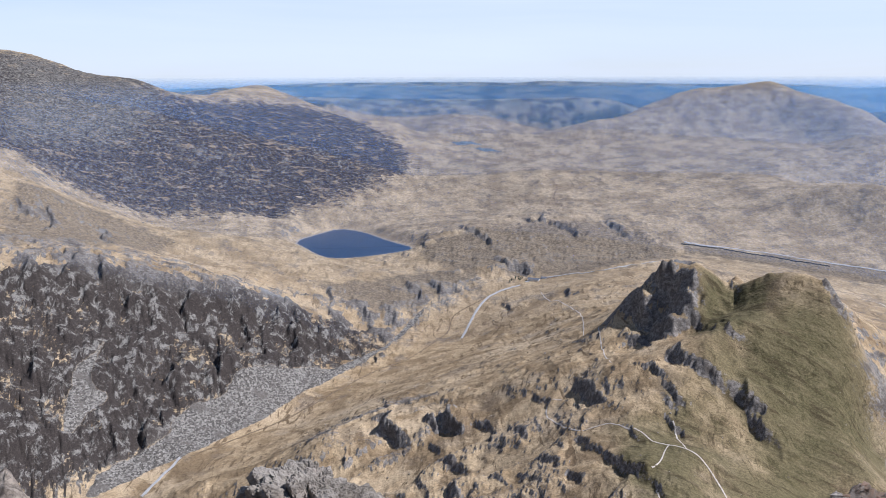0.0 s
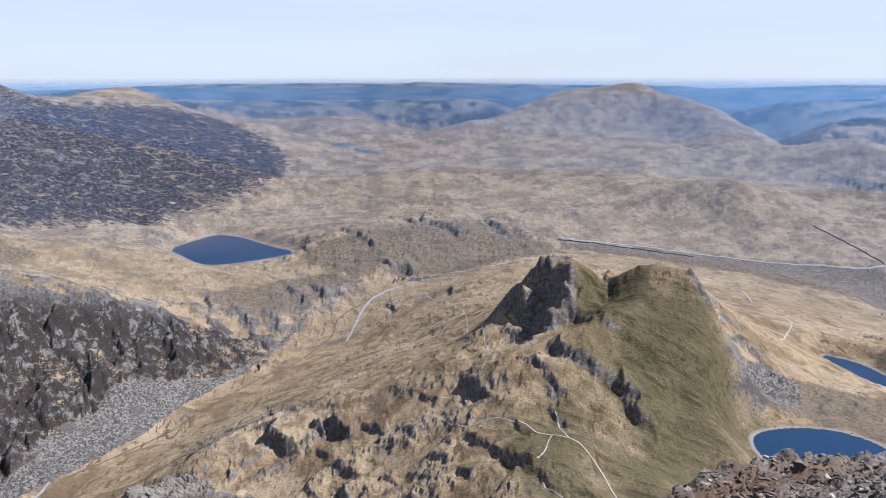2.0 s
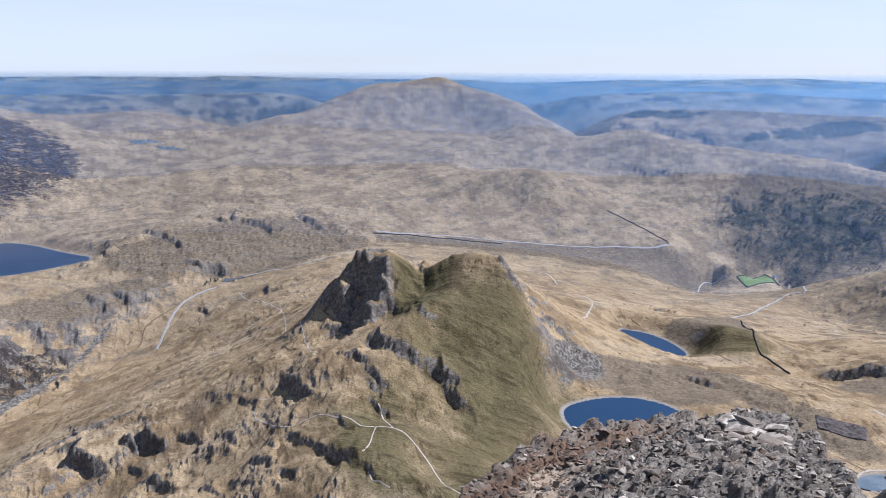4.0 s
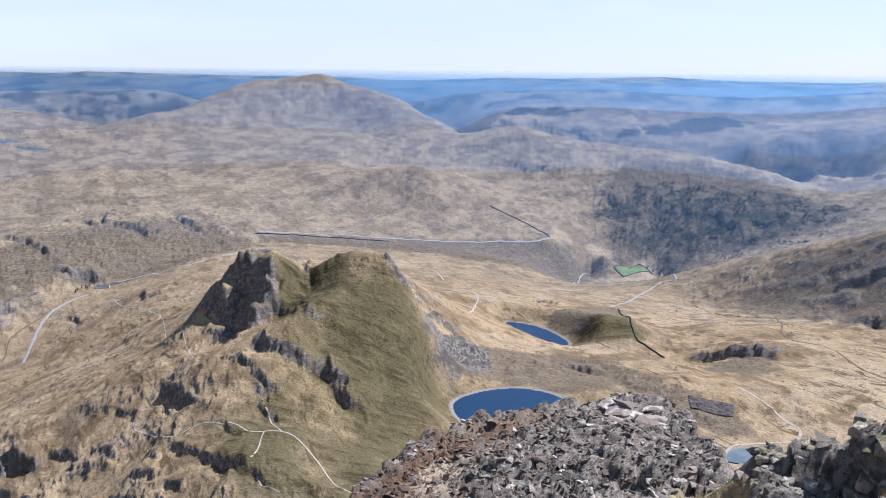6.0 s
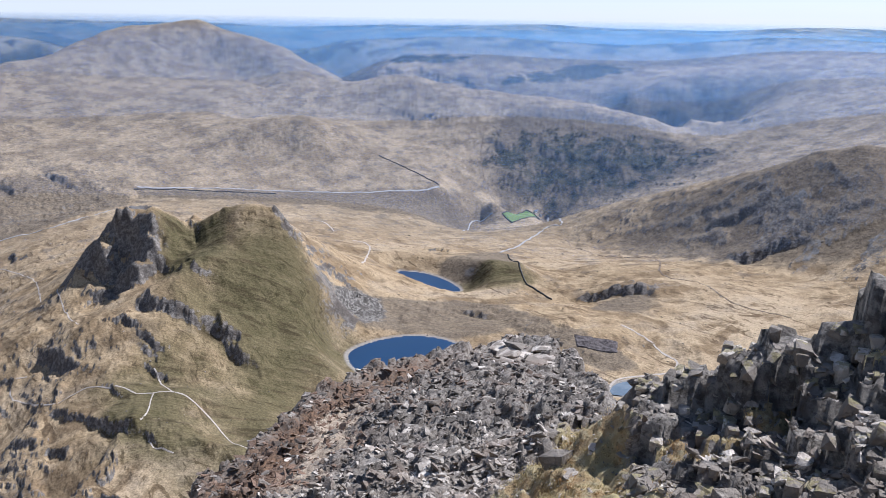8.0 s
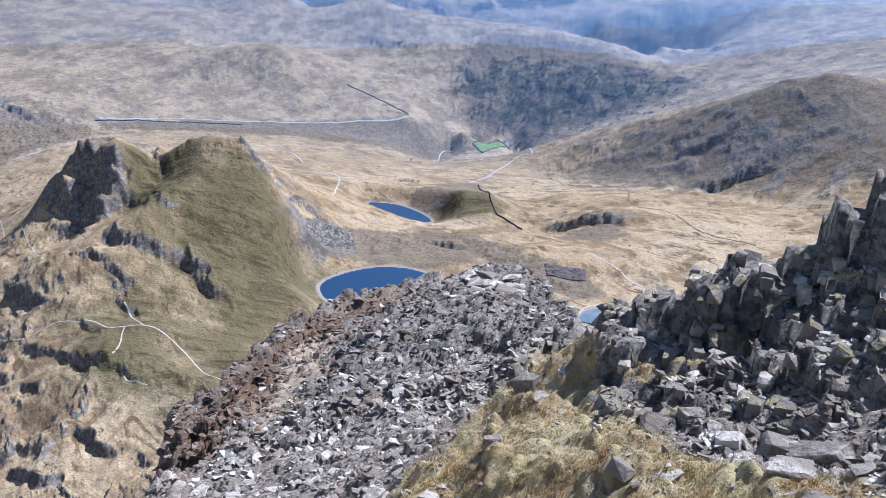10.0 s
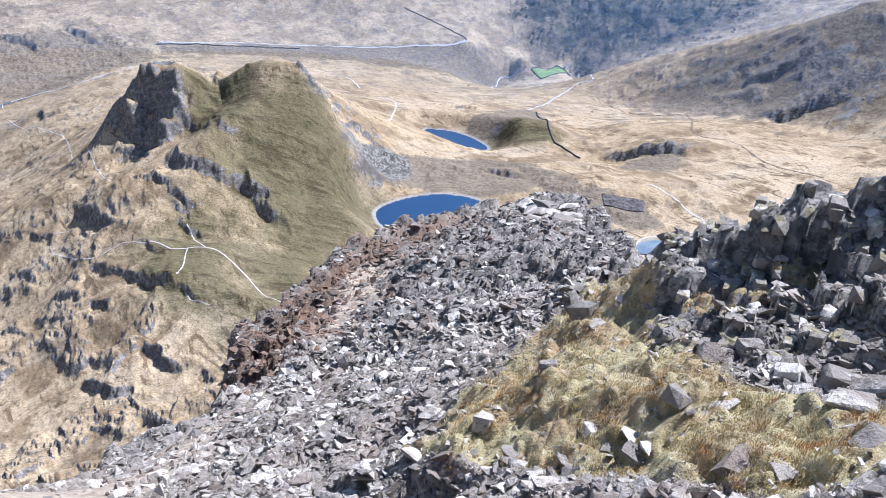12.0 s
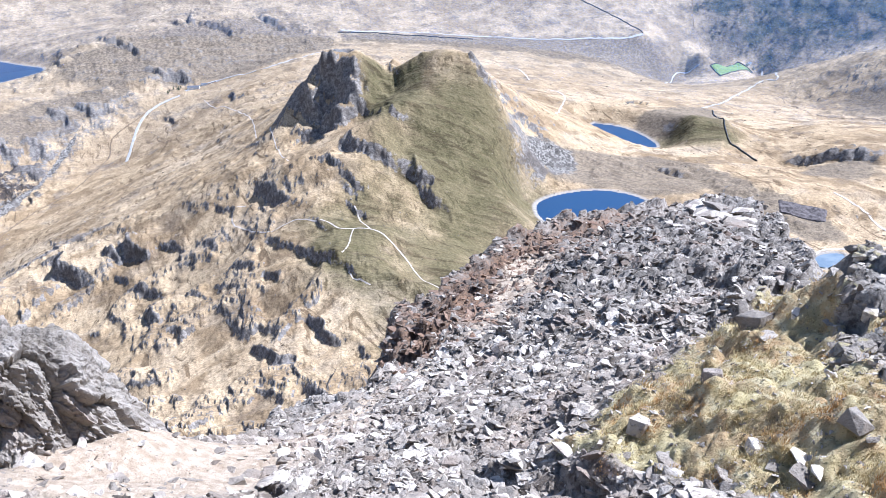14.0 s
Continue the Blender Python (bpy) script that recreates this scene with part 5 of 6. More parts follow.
# bearing, range, length in metres
for k, (b, r, size) in enumerate([(63.1, 5.56, 0.8), (60.7, 6.59, 0.45), (44.8, 6.32, 0.65), (55.8, 5.89, 0.3), (70.2, 6.41, 0.65), (72.4, 5.72, 0.7), (10.4, 10.8, 1.1), (-10.9, 8.26, 0.6), (-5.0, 7.75, 0.4), (8.4, 11.2, 0.8), (66.5, 5.3, 0.4), (52.2, 6.1, 0.35)]):
    slab = new("slab", SLABS[k % 6])
    slab.matrix_world = stone_pose(b, r, 0.85 * size, -0.02, 6)
    tagged(slab, "pale flat rock slab bedded in turf and soil", "slab", group="pale slabs on the slope")
for k, (b, r, size) in enumerate([(57.1, 6.45, 0.36), (50.5, 6.41, 0.34), (71.6, 6.97, 0.8), (68.2, 7.48, 0.6), (59.0, 7.98, 0.52), (65.0, 7.48, 0.45), (48.9, 9.72, 0.6), (40.9, 7.02, 0.42), (4.2, 7.59, 0.3), (46.2, 7.6, 0.34), (61.8, 8.2, 0.5)]):
    rock = new("rock", ROCKS[k % 6])
    rock.matrix_world = stone_pose(b, r, 0.72 * size, 0.0, 14)
    tagged(rock, "grey angular rock bedded in the mossy turf", "rock", group="rocks in the turf")

# ---- crag beside the slope ----
BLOCKS = [stone_mesh("block", 300 + k, ((1, 0.7, 0.9), (0.8, 0.6, 1.1), (1.1, 0.8, 0.6), (0.7, 0.5, 0.9))[k % 4], CRAG) for k in range(6)] + [stone_mesh("shard", 330 + k, ((1, 0.7, 0.6), (1, 0.6, 0.45), (1, 0.8, 0.5))[k % 3], CRAG) for k in range(8)]
crag_rock = tagged(new("rock_crag"), "blocky dark grey crag with mossy ledges", "crag")
crag_rock.location = bearing(64, 9.4, near_at(64, 9.4)[0])
bpy.context.view_layer.update()
for k in range(300):
    b, r = (rng.uniform(54.6, 78), rng.uniform(7.8, 10.4)) if k < 190 else (rng.uniform(54.4, 78), rng.uniform(9.7, 10.5))
    z, cover = near_at(b, r)
    if rng.random() < 0.8 * cover["grass"]:
        continue
    block = new("block", rng.choice(BLOCKS))
    size = rng.uniform(0.1, 0.34)
    m = Matrix.LocRotScale(bearing(b, r, z - 0.06 * size), Euler((radians(rng.gauss(3, 6)), radians(rng.gauss(-4, 6)), radians(rng.gauss(24, 9)))), (size, size, size * rng.uniform(0.6, 1.0)))
    block.parent = crag_rock
    block.matrix_parent_inverse = crag_rock.matrix_world.inverted()
    block.matrix_world = m


# ---- outcrops on the brink ----
OUTCROP = make_rock("outcrop_rock", 0.72, 0.0, 0.1)


def outcrop_rock(name, b, r, top, radii, lean, seed, detail, label):
    """A fractured outcrop: one rooted lump split by joints into blocks, each with a face of its own, worn and pitted."""
    bm = bmesh.new()
    bmesh.ops.create_icosphere(bm, subdivisions=detail, radius=1.0)
    for v in bm.verts:
        d = v.co.normalized()
        boxy = d * (0.6 + 0.4 / max(abs(d.x), abs(d.y), abs(d.z)))
        p = Vector((boxy.x * radii[0] * (1.0 - 0.38 * boxy.z), boxy.y * radii[1], boxy.z * radii[2]))
        q = p + Vector((seed, 0, 0)) + 0.25 * noise.noise_vector(p * 1.5)
        out = 0.3 * noise.noise(q * 0.8)
        for size, deep in ((0.8, 0.30), (0.36, 0.16), (0.16, 0.05)):
            joints, cells = noise.voronoi(Vector((q.x, q.y, q.z * 0.4 + 0.5 * q.x)) / size)
            face = noise.noise(cells[0] * 7.3)
            slant = (Vector((q.x, q.y, q.z * 0.4 + 0.5 * q.x)) / size - cells[0]).dot(noise.noise_vector(cells[0] * 3.1))
            out += deep * (face + 0.9 * slant) - 0.25 * deep * math.exp(-25 * (joints[1] - joints[0]))
        out += 0.05 * noise.fractal(q * 5, 0.5, 2.2, 5) - 0.16 * abs(noise.noise(Vector((q.x * 2.4, q.y * 2.4, q.z * 1.1 + q.x))))
        v.co = p + d * out
        v.co.z += lean * p.x
    me = bpy.data.meshes.new(name)
    bm.to_mesh(me)
    bm.free()
    me.materials.append(OUTCROP)
    ob = tagged(new(name, me), label, "outcrop")
    ob.matrix_world = Matrix.Translation(bearing(b, r, top + EYE - radii[2])) @ pose(0, 0, 0, 0, 0, -b)
    return ob


outcrop_rock("rock_outcrop", -10.8, 9.3, -4.72, (1.35, 0.8, 1.6), -0.24, 3.0, 7, "grey weathered rock outcrop split by dark cracks")
outcrop_rock("rock_outcrop", -31.0, 8.0, -4.25, (0.6, 0.5, 0.9), -0.2, 9.0, 5, "small pale grey rock outcrop on the brink")


# ---- turf ----
def turf_tufts(count):
    verts, faces = [], []
    for _ in range(count):
        b, r = rng.uniform(38, 78), 4.9 * (15 / 4.9) ** rng.random()
        z, cover = near_at(b, r)
        if rng.random() > cover["grass"] * 1.1 - 0.1 or noise.noise(bearing(b, r) * 1.6) < rng.uniform(-0.25, 0.1):
            continue
        p = bearing(b, r, z - 0.02)
        spread, tall = rng.uniform(0.05, 0.13), rng.uniform(0.018, 0.045)
        for _ in range(24):
            a, out = rng.uniform(0, 6.283), rng.random() ** 0.5
            foot = p + Vector((math.cos(a), math.sin(a), 0)) * spread * out
            lean = Vector((math.cos(a) * 0.6 + 0.15, math.sin(a) * 0.6 - 0.35, 0)) * tall * (0.4 + out)
            tip = foot + lean + Vector((0, 0, tall * rng.uniform(0.7, 1.2)))
            side = Vector((-math.sin(a), math.cos(a), 0)) * 0.004
            middle = foot + lean * 0.35 + Vector((0, 0, tall * 0.6))
            n = len(verts)
            verts += [foot - side, foot + side, middle + side * 0.8, middle - side * 0.8, tip]
            faces += [(n, n + 1, n + 2, n + 3), (n + 3, n + 2, n + 4)]
    me = bpy.data.meshes.new("turf")
    me.from_pydata([tuple(v) for v in verts], [], faces)
    me.materials.append(BLADES)
    return tagged(new("turf", me), "yellow-green mossy turf tufts between the stones", "turf", kind="stuff")


turf_tufts(11000)

# -- ways
# Paths, roads, streams and walls on the far ground: width in metres, and places as (bearing, range).
WAYS = [
    ("footpath", 2, [(7.27, 1950), (7.91, 1850), (8.79, 1798), (10.18, 1646), (10.49, 1505), (10.54, 1304)]),
    ("footpath", 1.7, [(10.66, 1285), (12.25, 1260), (11.63, 1239), (12.35, 1063), (12.71, 1042)]),
    ("footpath", 1.7, [(9.1, 1011), (8.14, 1014), (7.99, 976), (8.75, 950), (10.43, 903), (11.79, 901), (12.79, 899), (13.98, 878), (15.16, 864), (15.94, 849), (16.75, 845), (18.4, 839), (20.04, 821), (21.28, 794), (22.1, 764), (23.15, 737), (24.02, 729)]),
    ("footpath", 1.6, [(18.4, 839), (17.84, 878), (17.35, 905)]),
    ("footpath", 1.4, [(17.16, 846), (16.48, 792), (16.04, 781)]),
    ("footpath", 1.5, [(16.35, 758), (16.73, 747), (17.34, 743), (18.17, 734)]),
    ("footpath", 3.4, [(28.57, 2060), (30.04, 2049), (30.8, 1912)]),
    ("footpath", 3.4, [(32.16, 1796), (33.09, 1782), (33.44, 1721), (33.28, 1625), (32.86, 1409)]),
    ("footpath", 3.6, [(52.16, 970), (52.82, 998), (55.14, 1023), (56.63, 1039), (56.94, 1078), (56.14, 1098), (55.12, 1121), (54.28, 1146), (53.26, 1170), (52.65, 1184)]),
    ("road", 6, [(6.14, 2050), (7.8, 2078), (9.45, 2069), (12.28, 2055), (15.43, 2139), (16.78, 2261)]),
    ("road", 6.5, [(17.31, 2478), (19.05, 2479), (21.83, 2503), (26.71, 2517), (30.04, 2514), (33.8, 2545), (37.15, 2575), (38.59, 2609)]),
    ("road", 6, [(5.73, 2030), (4.06, 2002), (3.01, 1960), (2.29, 1889), (1.61, 1792), (1.35, 1752)]),
    ("road", 5, [(-19.87, 1312), (-20.93, 1277), (-22.32, 1228), (-22.82, 1215)]),
    ("road", 5, [(43.17, 1785), (45.18, 2028), (46.73, 2268), (47.71, 2285), (46.67, 2721)]),
    ("road", 4, [(40.39, 2266), (40.99, 2552), (42.01, 2576), (42.6, 2583)]),
    ("stream", 3, [(3.21, 1983), (1.31, 1923), (0.67, 1890), (0.24, 1824), (-1.92, 1703), (-3.01, 1657), (-4.96, 1618), (-8.01, 1525), (-11.49, 1443), (-14.9, 1379), (-19.07, 1314)]),
    ("stream", 3.5, [(46.79, 2087), (48, 2119), (48.84, 2040), (50.85, 1899), (54.69, 1813), (55.15, 1525), (57.79, 1462), (60.42, 1333), (64.23, 1283)]),
    ("stream", 5, [(7.41, 3101), (8.24, 2994), (8.06, 2879), (8.68, 2780)]),
    ("stream", 3.5, [(41.73, 3014), (41.58, 2914), (41.86, 2800), (42.55, 2713)]),
    ("dry_stone_wall", 1.6, [(43.8, 1767), (44.9, 1489), (46.02, 1435), (47.31, 1376)]),
    ("dry_stone_wall", 1.6, [(17.11, 2468), (21.82, 2472), (26.71, 2469)]),
    ("dry_stone_wall", 1.6, [(34.18, 2803), (36.27, 2720), (38.59, 2611)]),
]
FARLAKE_AT = [(0.59, 3523), (2.1, 3521), (2.91, 3488), (1.16, 3476)]
FURTHERLAKE_AT = [(2.14, 3450), (3.52, 3441), (4.34, 3406), (2.71, 3423)]
FIELD_AT = [(43.31, 2585), (45.04, 2707), (46.13, 2693), (44.08, 2532)]
SPOIL_AT = [(49.12, 1115), (52.49, 1111), (52.56, 1073), (50.83, 1080), (49.4, 1078)]
HOUSE_AT = [(6.73, 2057)]
FARM_AT = [(45.78, 2718), (46.11, 2713)]
TREES_AT = [(46.46, 2725), (46.83, 2726), (47.06, 2733), (47.39, 2725), (46.69, 2716), (47.66, 2730)]
PINES_AT = [(5.1, 2056), (5.39, 2066), (5.64, 2071), (5.89, 2079)]
CARS_AT = [(7.6, 2064), (7.89, 2064), (8.18, 2072), (8.46, 2071)]
# -- end of ways


# ---- things on the far ground ----
def land_at(b, r):
    """Height of the far ground at a bearing and range."""
    i = min(max(int((radians(b) - columns[0]) / radians(FINE)) + 1, 1), len(columns) - 1)
    j = min(max(int(np.searchsorted(rings, math.log(r))), 1), len(rings) - 1)
    fu = (radians(b) - columns[i - 1]) / (columns[i] - columns[i - 1])
    fv = (math.log(r) - rings[j - 1]) / (rings[j] - rings[j - 1])
    return float((gz[i - 1, j - 1] * (1 - fu) + gz[i, j - 1] * fu) * (1 - fv) + (gz[i - 1, j] * (1 - fu) + gz[i, j] * fu) * fv) + EYE


def land_xy(x, y):
    return land_at(math.degrees(math.atan2(x, y)), math.hypot(x, y))


WAY_LOOK = {
    "footpath": (make_plain("trodden_gravel", (0.46, 0.40, 0.33), (0.33, 0.28, 0.225), 3.0), 0.35, "pale gravel footpath worn into the hillside", "path", "structure"),
    "road": (make_plain("worn_asphalt", (0.30, 0.285, 0.26), (0.37, 0.35, 0.32), 8.0), 0.9, "narrow grey asphalt mountain road", "road", "structure"),
    "stream": (make_plain("peaty_stream", (0.11, 0.075, 0.042), (0.17, 0.115, 0.065), 9.0, 0.5), 0.3, "narrow dark stream between peaty banks", "stream", "structure"),
    "dry_stone_wall": (make_plain("wall_stone", (0.05, 0.048, 0.048), (0.10, 0.095, 0.09), 2.0), 2.4, "long grey dry-stone wall across the moor", "wall", ""),
}


def way(name, width, places):
    """A path, road, stream or wall laid over the ground: a strip with sides that go down into it."""
    material, lift, label, category, kind = WAY_LOOK[name]
    pts = [bearing(b, r) for b, r in places]
    line = []
    for k, (a, b) in enumerate(zip(pts, pts[1:])):
        before, after = pts[max(k - 1, 0)], pts[min(k + 2, len(pts) - 1)]
        n = max(2, int((b - a).length / 5))
        for f in (i / n for i in range(n)):
            line.append(0.5 * ((2 * a) + (b - before) * f + (2 * before - 5 * a + 4 * b - after) * f * f + (3 * a - before - 3 * b + after) * f**3))
    line.append(pts[-1])
    verts, faces = [], []
    for k, p in enumerate(line):
        d = (line[min(k + 1, len(line) - 1)] - line[max(k - 1, 0)]).normalized()
        side = Vector((-d.y, d.x, 0)) * width * 0.5 * (1 + 0.35 * noise.noise(p / 23))
        p = p + Vector((-d.y, d.x, 0)) * 2.0 * noise.noise(p / 31 + Vector((7, 0, 0)))
        for q, sink in ((p - side, -1.5), (p - side, lift), (p, lift * 1.15), (p + side, lift), (p + side, -1.5)):
            verts.append((q.x, q.y, land_xy(q.x, q.y) + sink))
        if k:
            o = 5 * (k - 1)
            faces += [(o + c, o + c + 1, o + c + 6, o + c + 5) for c in range(4)]
    me = bpy.data.meshes.new(name)
    me.from_pydata(verts, [], faces)
    me.materials.append(material)
    return tagged(new(name, me), label, category, kind=kind)


for entry in WAYS:
    way(*entry)


def patch(name, corners, material, label, category, lift, n=24):
    """A plot laid over the ground between four corners."""
    c = [bearing(b, r) for b, r in corners]
    verts, faces = [], []
    for i in range(n + 1):
        for j in range(n + 1):
            u, v = i / n, j / n
            p = (c[0] * (1 - u) + c[1] * u) * (1 - v) + (c[3] * (1 - u) + c[2] * u) * v
            rim = min(i, j, n - i, n - j)
            verts.append((p.x, p.y, land_xy(p.x, p.y) + (lift * (1 + 0.5 * noise.noise(p / 6)) if rim else -0.5)))
            if i and j:
                o = i * (n + 1) + j
                faces.append((o, o - 1, o - n - 2, o - n - 1))
    me = bpy.data.meshes.new(name)
    me.from_pydata(verts, [], faces)
    me.materials.append(material)
    return tagged(new(name, me), label, category)


patch("field", FIELD_AT, make_plain("field_grass", (0.11, 0.165, 0.055), (0.15, 0.20, 0.075), 20.0), "bright green walled field in the valley", "field", 1.2)
patch("far_lake", FARLAKE_AT, SHALLOW, "pale lake far down the valley", "lake", 1.5)
patch("far_lake", FURTHERLAKE_AT, SHALLOW, "second pale lake far down the valley", "lake", 1.5)
patch("spoil_mound", [SPOIL_AT[0], SPOIL_AT[1], SPOIL_AT[2], SPOIL_AT[4]], make_plain("dark_spoil", (0.055, 0.045, 0.042), (0.12, 0.10, 0.09), 5.0, 0.9, 1.0), "dark stony heap on the moor above the track", "spoil heap", 1.4)
for a, b in zip(FIELD_AT, FIELD_AT[1:] + FIELD_AT[:1]):
    way("dry_stone_wall", 1.8, [a, b])


def part(name, bm, material, parent, label=""):
    """Links a bmesh as one mesh object under a thing or a part."""
    me = bpy.data.meshes.new(name)
    bmesh.ops.recalc_face_normals(bm, faces=bm.faces)
    bm.to_mesh(me)
    bm.free()
    me.materials.append(material)
    ob = new(name, me)
    ob.parent = parent
    return tagged(ob, label) if label else ob


def box(x0, y0, z0, x1, y1, z1, bevel=0.0):
    bm = bmesh.new()
    bmesh.ops.create_cube(bm, size=1.0, matrix=Matrix.Translation(((x0 + x1) / 2, (y0 + y1) / 2, (z0 + z1) / 2)) @ Matrix.Diagonal((x1 - x0, y1 - y0, z1 - z0, 1)))
    if bevel:
        bmesh.ops.bevel(bm, geom=bm.edges[:], offset=bevel, segments=2, affect="EDGES")
    return bm


def gable(length, depth, eaves, ridge, over=0.4):
    """A pitched roof with thickness, along x."""
    bm = bmesh.new()
    out = [(-depth / 2 - over, eaves - 0.25), (0, ridge), (depth / 2 + over, eaves - 0.25), (depth / 2 + over, eaves + 0.05), (0, ridge + 0.35), (-depth / 2 - over, eaves + 0.05)]
    ends = [[bm.verts.new((x, y, z)) for y, z in out] for x in (-length / 2 - over, length / 2 + over)]
    bm.faces.new(ends[0])
    bm.faces.new(ends[1][::-1])
    for k in range(6):
        bm.faces.new((ends[0][k], ends[0][(k + 1) % 6], ends[1][(k + 1) % 6], ends[1][k]))
    return bm


WHITE, SLATE = make_plain("white_render", (0.80, 0.79, 0.76), (0.72, 0.70, 0.66), 2.5), make_plain("roof_slate", (0.10, 0.105, 0.12), (0.16, 0.165, 0.18), 1.5)
GLASS, STACK = make_plain("dark_pane", (0.02, 0.025, 0.03), (0.03, 0.035, 0.04), 1.0, 0.15), make_plain("chimney_stone", (0.35, 0.33, 0.30), (0.25, 0.23, 0.21), 0.8)


def house(b, r, turn, length, depth, eaves, label):
    """A long whitewashed house: walls with gables, slate roof with chimneys, and windows in frames."""
    home = tagged(new("house"), label, "house")
    at = bearing(b, r)
    low = min(land_xy(at.x + dx, at.y + dy) for dx in (-length / 3, length / 3) for dy in (-depth / 2, depth / 2))
    home.matrix_world = Matrix.Translation((at.x, at.y, low)) @ pose(0, 0, 0, 0, 0, turn)
    ridge = eaves + depth * 0.38
    wall = box(-length / 2, -depth / 2, -3, length / 2, depth / 2, eaves)
    for x in (-length / 2, length / 2):
        wall.faces.new([wall.verts.new(p) for p in ((x, -depth / 2, eaves), (x, depth / 2, eaves), (x, 0, ridge))])
    part("wall", wall, WHITE, home)
    roof = part("roof", gable(length, depth, eaves, ridge), SLATE, home, "dark slate roof")
    for x in (-length * 0.4, length * 0.32):
        part("chimney", box(x - 0.6, -0.5, ridge - 0.6, x + 0.6, 0.5, ridge + 1.5, 0.05), STACK, roof)
    count = int(length / 3.2)
    for k in range(count):
        x = -length / 2 + (k + 0.5) * length / count
        for z in ((1.0, 2.2), (3.6, 4.8)):
            if z[1] < eaves:
                pane = part("window", box(x - 0.5, -depth / 2 - 0.03, z[0], x + 0.5, -depth / 2 + 0.1, z[1]), GLASS, home)
                part("sill", box(x - 0.6, -depth / 2 - 0.16, z[0] - 0.12, x + 0.6, -depth / 2, z[0]), STACK, pane)
    return home


house(*HOUSE_AT[0], -20, 30, 9, 5.6, "white hostel building with a slate roof by the pass road")
house(HOUSE_AT[0][0] + 0.75, HOUSE_AT[0][1] + 12, -15, 15, 7, 3.4, "small white cafe building beside the hostel")
house(*FARM_AT[0], 10, 18, 9, 5.4, "white farmhouse with a slate roof beside the green field")
house(*FARM_AT[1], 60, 12, 7, 3.6, "small white farm outbuilding beside the green field")

PAINTS = [make_plain("car_paint", c, tuple(0.9 * v for v in c), 3.0, 0.3) for c in ((0.75, 0.75, 0.76), (0.12, 0.13, 0.15), (0.30, 0.05, 0.04), (0.06, 0.10, 0.25))]
TYRE = make_plain("tyre_rubber", (0.02, 0.02, 0.02), (0.03, 0.03, 0.03), 0.3)


def car(b, r, turn, paint, label):
    """A parked car: body, cabin with dark glass, four wheels."""
    ob = tagged(new("car"), label, "car", group="cars in the car park")
    at = bearing(b, r)
    ob.matrix_world = Matrix.Translation((at.x, at.y, land_xy(at.x, at.y) + 0.25)) @ pose(0, 0, 0, 0, 0, turn)
    part("body", box(-2.1, -0.85, 0.3, 2.1, 0.85, 0.95, 0.15), paint, ob)
    cabin = box(-1.3, -0.75, 0.95, 0.9, 0.75, 1.5)
    for v in cabin.verts:
        if v.co.z > 1.2:
            v.co.x *= 0.7
            v.co.y *= 0.85
    part("cabin", cabin, GLASS, ob, "dark car windows")
    for x in (-1.3, 1.3):
        for y in (-0.85, 0.85):
            bm = bmesh.new()
            bmesh.ops.create_cone(bm, cap_ends=True, segments=14, radius1=0.33, radius2=0.33, depth=0.22, matrix=Matrix.Translation((x, y, 0.33)) @ pose(0, 0, 0, 90, 0, 0))
            part("wheel", bm, TYRE, ob)


for k in range(10):
    b = CARS_AT[0][0] + (CARS_AT[-1][0] - CARS_AT[0][0]) * k / 9
    car(b, CARS_AT[0][1] + 4 * (k % 2) + k * 0.7, 70 + rng.uniform(-8, 8), PAINTS[(k * 3) % 4], ("silver", "dark grey", "dark red", "blue")[(k * 3) % 4] + " car parked at the pass")

# ---- trees ----
NEEDLES = make_plain("conifer_needles", (0.022, 0.04, 0.022), (0.045, 0.07, 0.035), 1.5)
LEAVES = make_plain("budding_twigs", (0.10, 0.095, 0.06), (0.18, 0.155, 0.10), 1.5)
BARK = make_plain("tree_bark", (0.10, 0.075, 0.055), (0.16, 0.13, 0.10), 0.5)


def clump_mesh(name, seed, material, tall, wide, conic, count=70):
    """A crown of many small leaf clumps with gaps between them."""
    r = random.Random(seed)
    verts, faces = [], []
    for _ in range(count):
        h = r.random()
        reach = wide * ((1 - h) ** 0.8 if conic else math.sqrt(max(0.05, 1 - (2 * h - 1) ** 2))) * r.uniform(0.45, 1.1)
        a, size = r.uniform(0, 6.283), tall * r.uniform(0.05, 0.11)
        c = Vector((math.cos(a) * reach, math.sin(a) * reach, tall * (0.15 + 0.85 * h if conic else 0.3 + 0.7 * h) - (0.15 * reach if conic else 0)))
        for _ in range(3):
            n = len(verts)
            for _ in range(3):
                verts.append(tuple(c + Vector((r.uniform(-1, 1), r.uniform(-1, 1), r.uniform(-0.7, 0.7))) * size * 1.4))
            faces.append((n, n + 1, n + 2))
    me = bpy.data.meshes.new(name)
    me.from_pydata(verts, [], faces)
    me.materials.append(material)
    return me


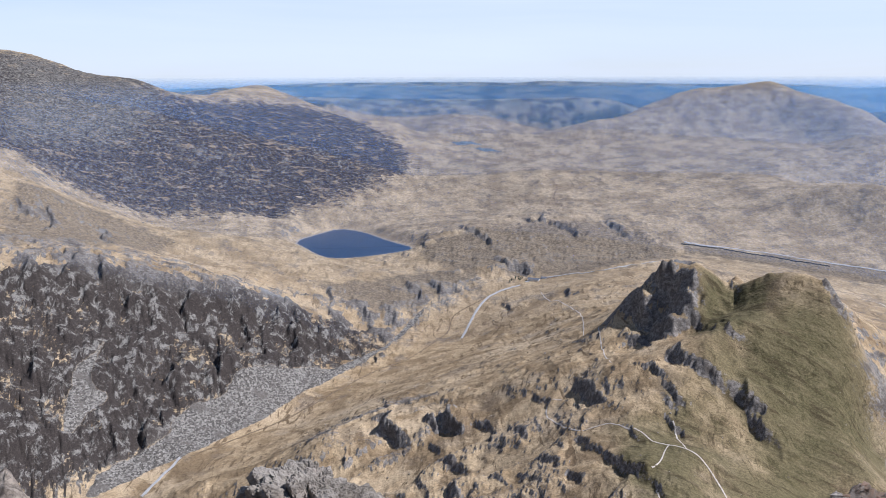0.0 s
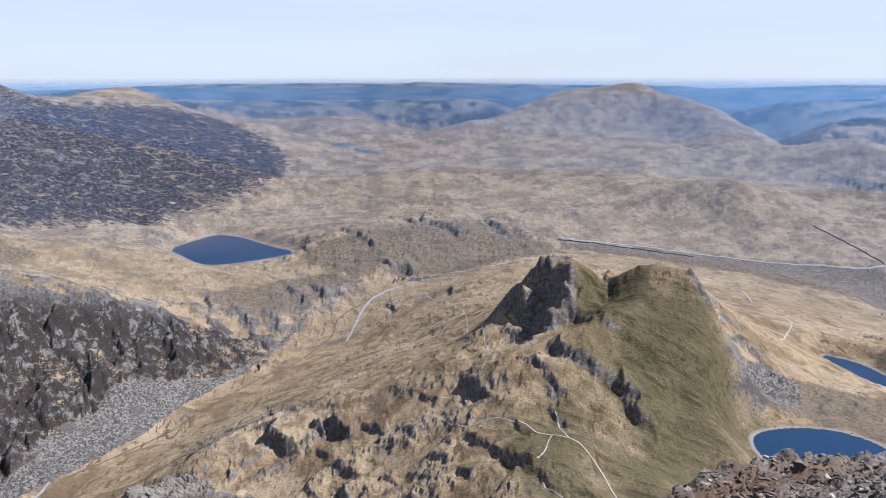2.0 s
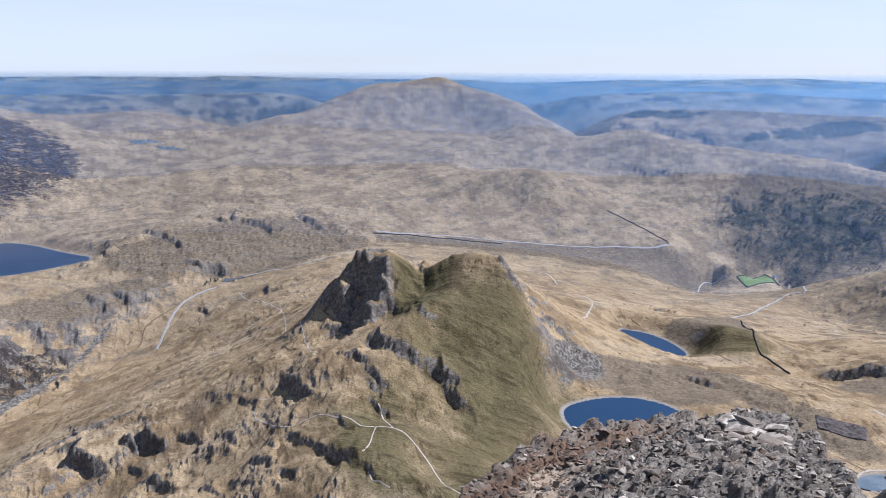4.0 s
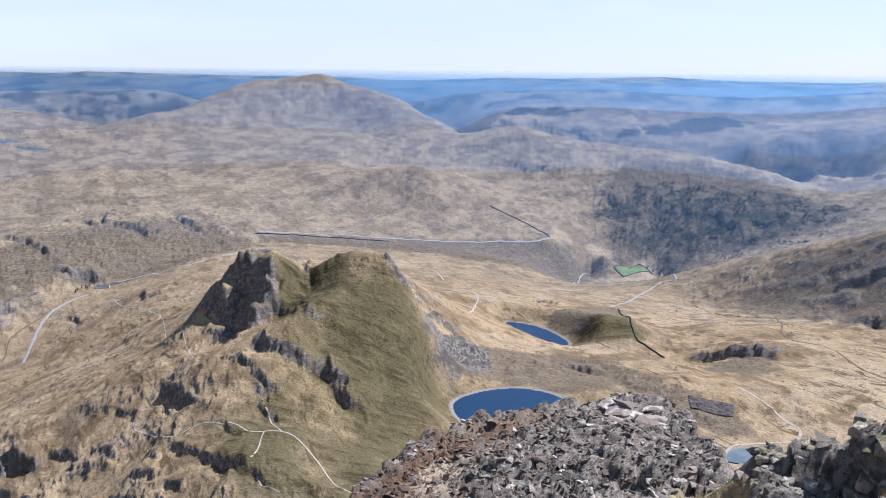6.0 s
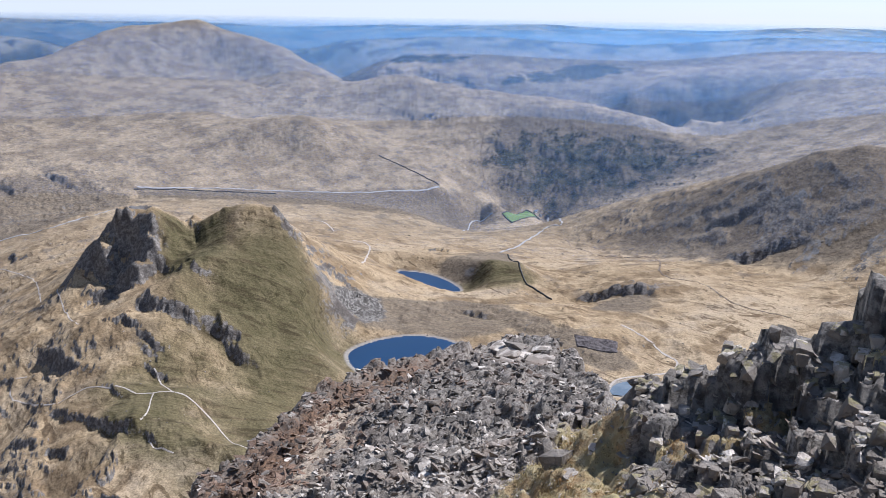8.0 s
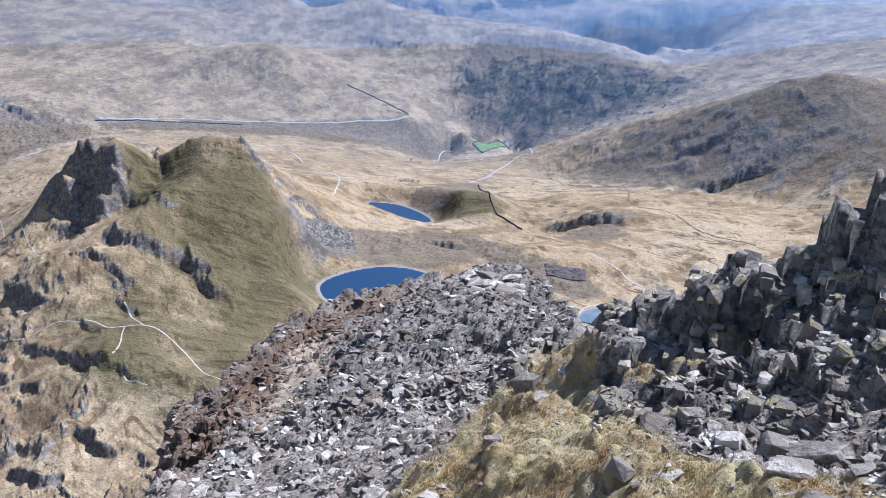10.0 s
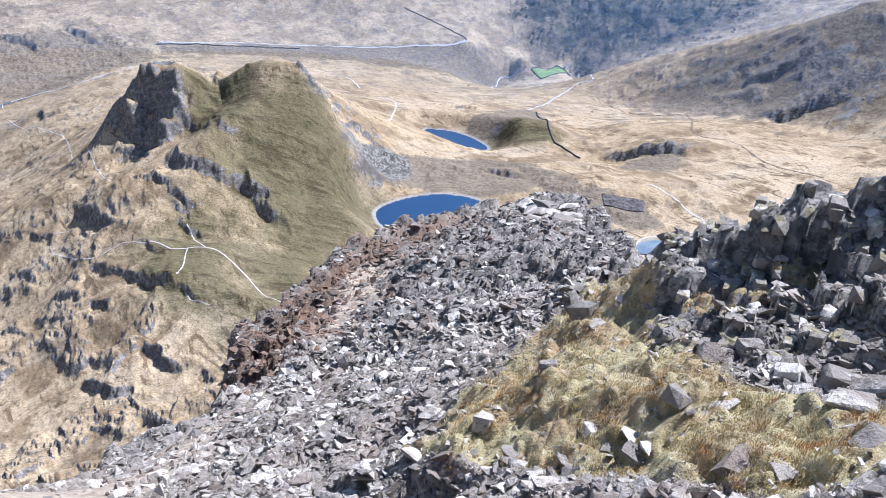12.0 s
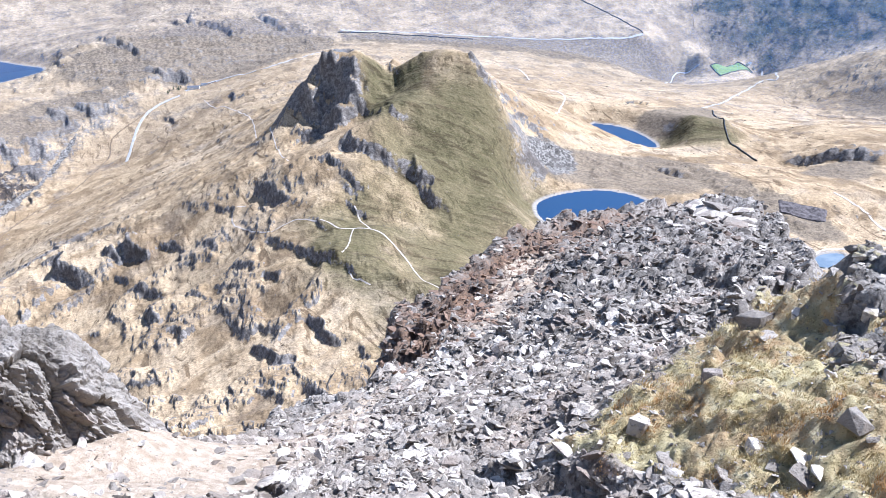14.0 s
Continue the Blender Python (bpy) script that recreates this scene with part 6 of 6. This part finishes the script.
def tree(name, b, r, crown, tall, label, group):
    ob = tagged(new(name), label, "tree", group=group)
    at = bearing(b, r)
    ob.matrix_world = Matrix.Translation((at.x, at.y, land_xy(at.x, at.y) - 0.2))
    bm = bmesh.new()
    bmesh.ops.create_cone(bm, segments=8, radius1=tall * 0.035, radius2=tall * 0.008, depth=tall * 0.85, matrix=Matrix.Translation((0, 0, tall * 0.42)))
    for k in range(6):
        limb = pose(0, 0, tall * (0.3 + 0.08 * k), 0, 55, 67 * k) @ pose(0, 0, tall * 0.1)
        bmesh.ops.create_cone(bm, segments=5, radius1=tall * 0.012, radius2=tall * 0.004, depth=tall * 0.2, matrix=limb)
    part("trunk", bm, BARK, ob)
    top = new("crown", crown)
    top.parent = ob
    top.scale = (tall, tall, tall)


CONIFERS = [clump_mesh("crown", 400 + k, NEEDLES, 1.0, 0.26, True) for k in range(3)]
BROADLEAF = [clump_mesh("crown", 420 + k, LEAVES, 1.0, 0.42, False) for k in range(3)]
for k, (b, r) in enumerate(PINES_AT + [(PINES_AT[0][0] - 0.12, PINES_AT[0][1] - 8), (PINES_AT[2][0] + 0.1, PINES_AT[2][1] - 6)]):
    tree("pine_tree", b, r, CONIFERS[k % 3], 7 + 1.5 * (k % 3), "dark green pine tree sheltering the hostel", "pines by the hostel")
for k, (b, r) in enumerate(TREES_AT * 2):
    tree("valley_tree", b + 0.22 * (k > 5) * (-1) ** k, r - 9 * (k > 5), BROADLEAF[k % 3], 9 + 2 * (k % 3), "bare-budded tree beside the farm", "trees by the farm")

woods = []
for _ in range(3000):
    b, r = rng.uniform(42, 58), rng.uniform(2740, 3080)
    i, j = int((radians(b) - columns[0]) / radians(FINE)), int(np.searchsorted(rings, math.log(r)))
    if noise.noise(bearing(b, r) * 0.02) + 0.6 * noise.noise(bearing(b, r) * 0.06) > 0.1 and rng.random() < masks["forest"][i, j] + 0.1:
        tall = rng.uniform(4, 8)
        woods.append((rng.choice(BROADLEAF), Matrix.LocRotScale(bearing(b, r, land_at(b, r) - 1), Euler((0, 0, rng.uniform(0, 6))), (tall * 1.25, tall * 1.25, tall))))
joined("woodland", woods, "dark oak woodland on the steep valley side", "woodland")

# ---- boulders strewn over the far slopes ----
DULL = make_rock("boulder_rock", 0.62)
BOULDERS = [stone_mesh("boulder", 500 + k, ((1, 0.8, 0.6), (1, 0.7, 0.7), (1, 0.9, 0.5))[k % 3], DULL) for k in range(6)]
strewn = []
for _ in range(9000):
    b, r = rng.uniform(-30, 66), 560 * (2300 / 560) ** rng.random()
    i, j = int((radians(b) - columns[0]) / radians(FINE)), int(np.searchsorted(rings, math.log(r)))
    if rng.random() > 0.12 + 0.8 * masks["scree"][i, j] + 0.25 * masks["rock"][i, j]:
        continue
    size = (0.0011 + 0.0022 * rng.random() ** 2.5) * r
    strewn.append((rng.choice(BOULDERS), Matrix.LocRotScale(bearing(b, r, land_at(b, r) + 0.1 * size), Euler((rng.gauss(0, 0.3), rng.gauss(0, 0.3), rng.uniform(0, 6))), (size, size, size))))
joined("boulders", strewn, "grey boulders strewn over the moor and scree", "boulders")
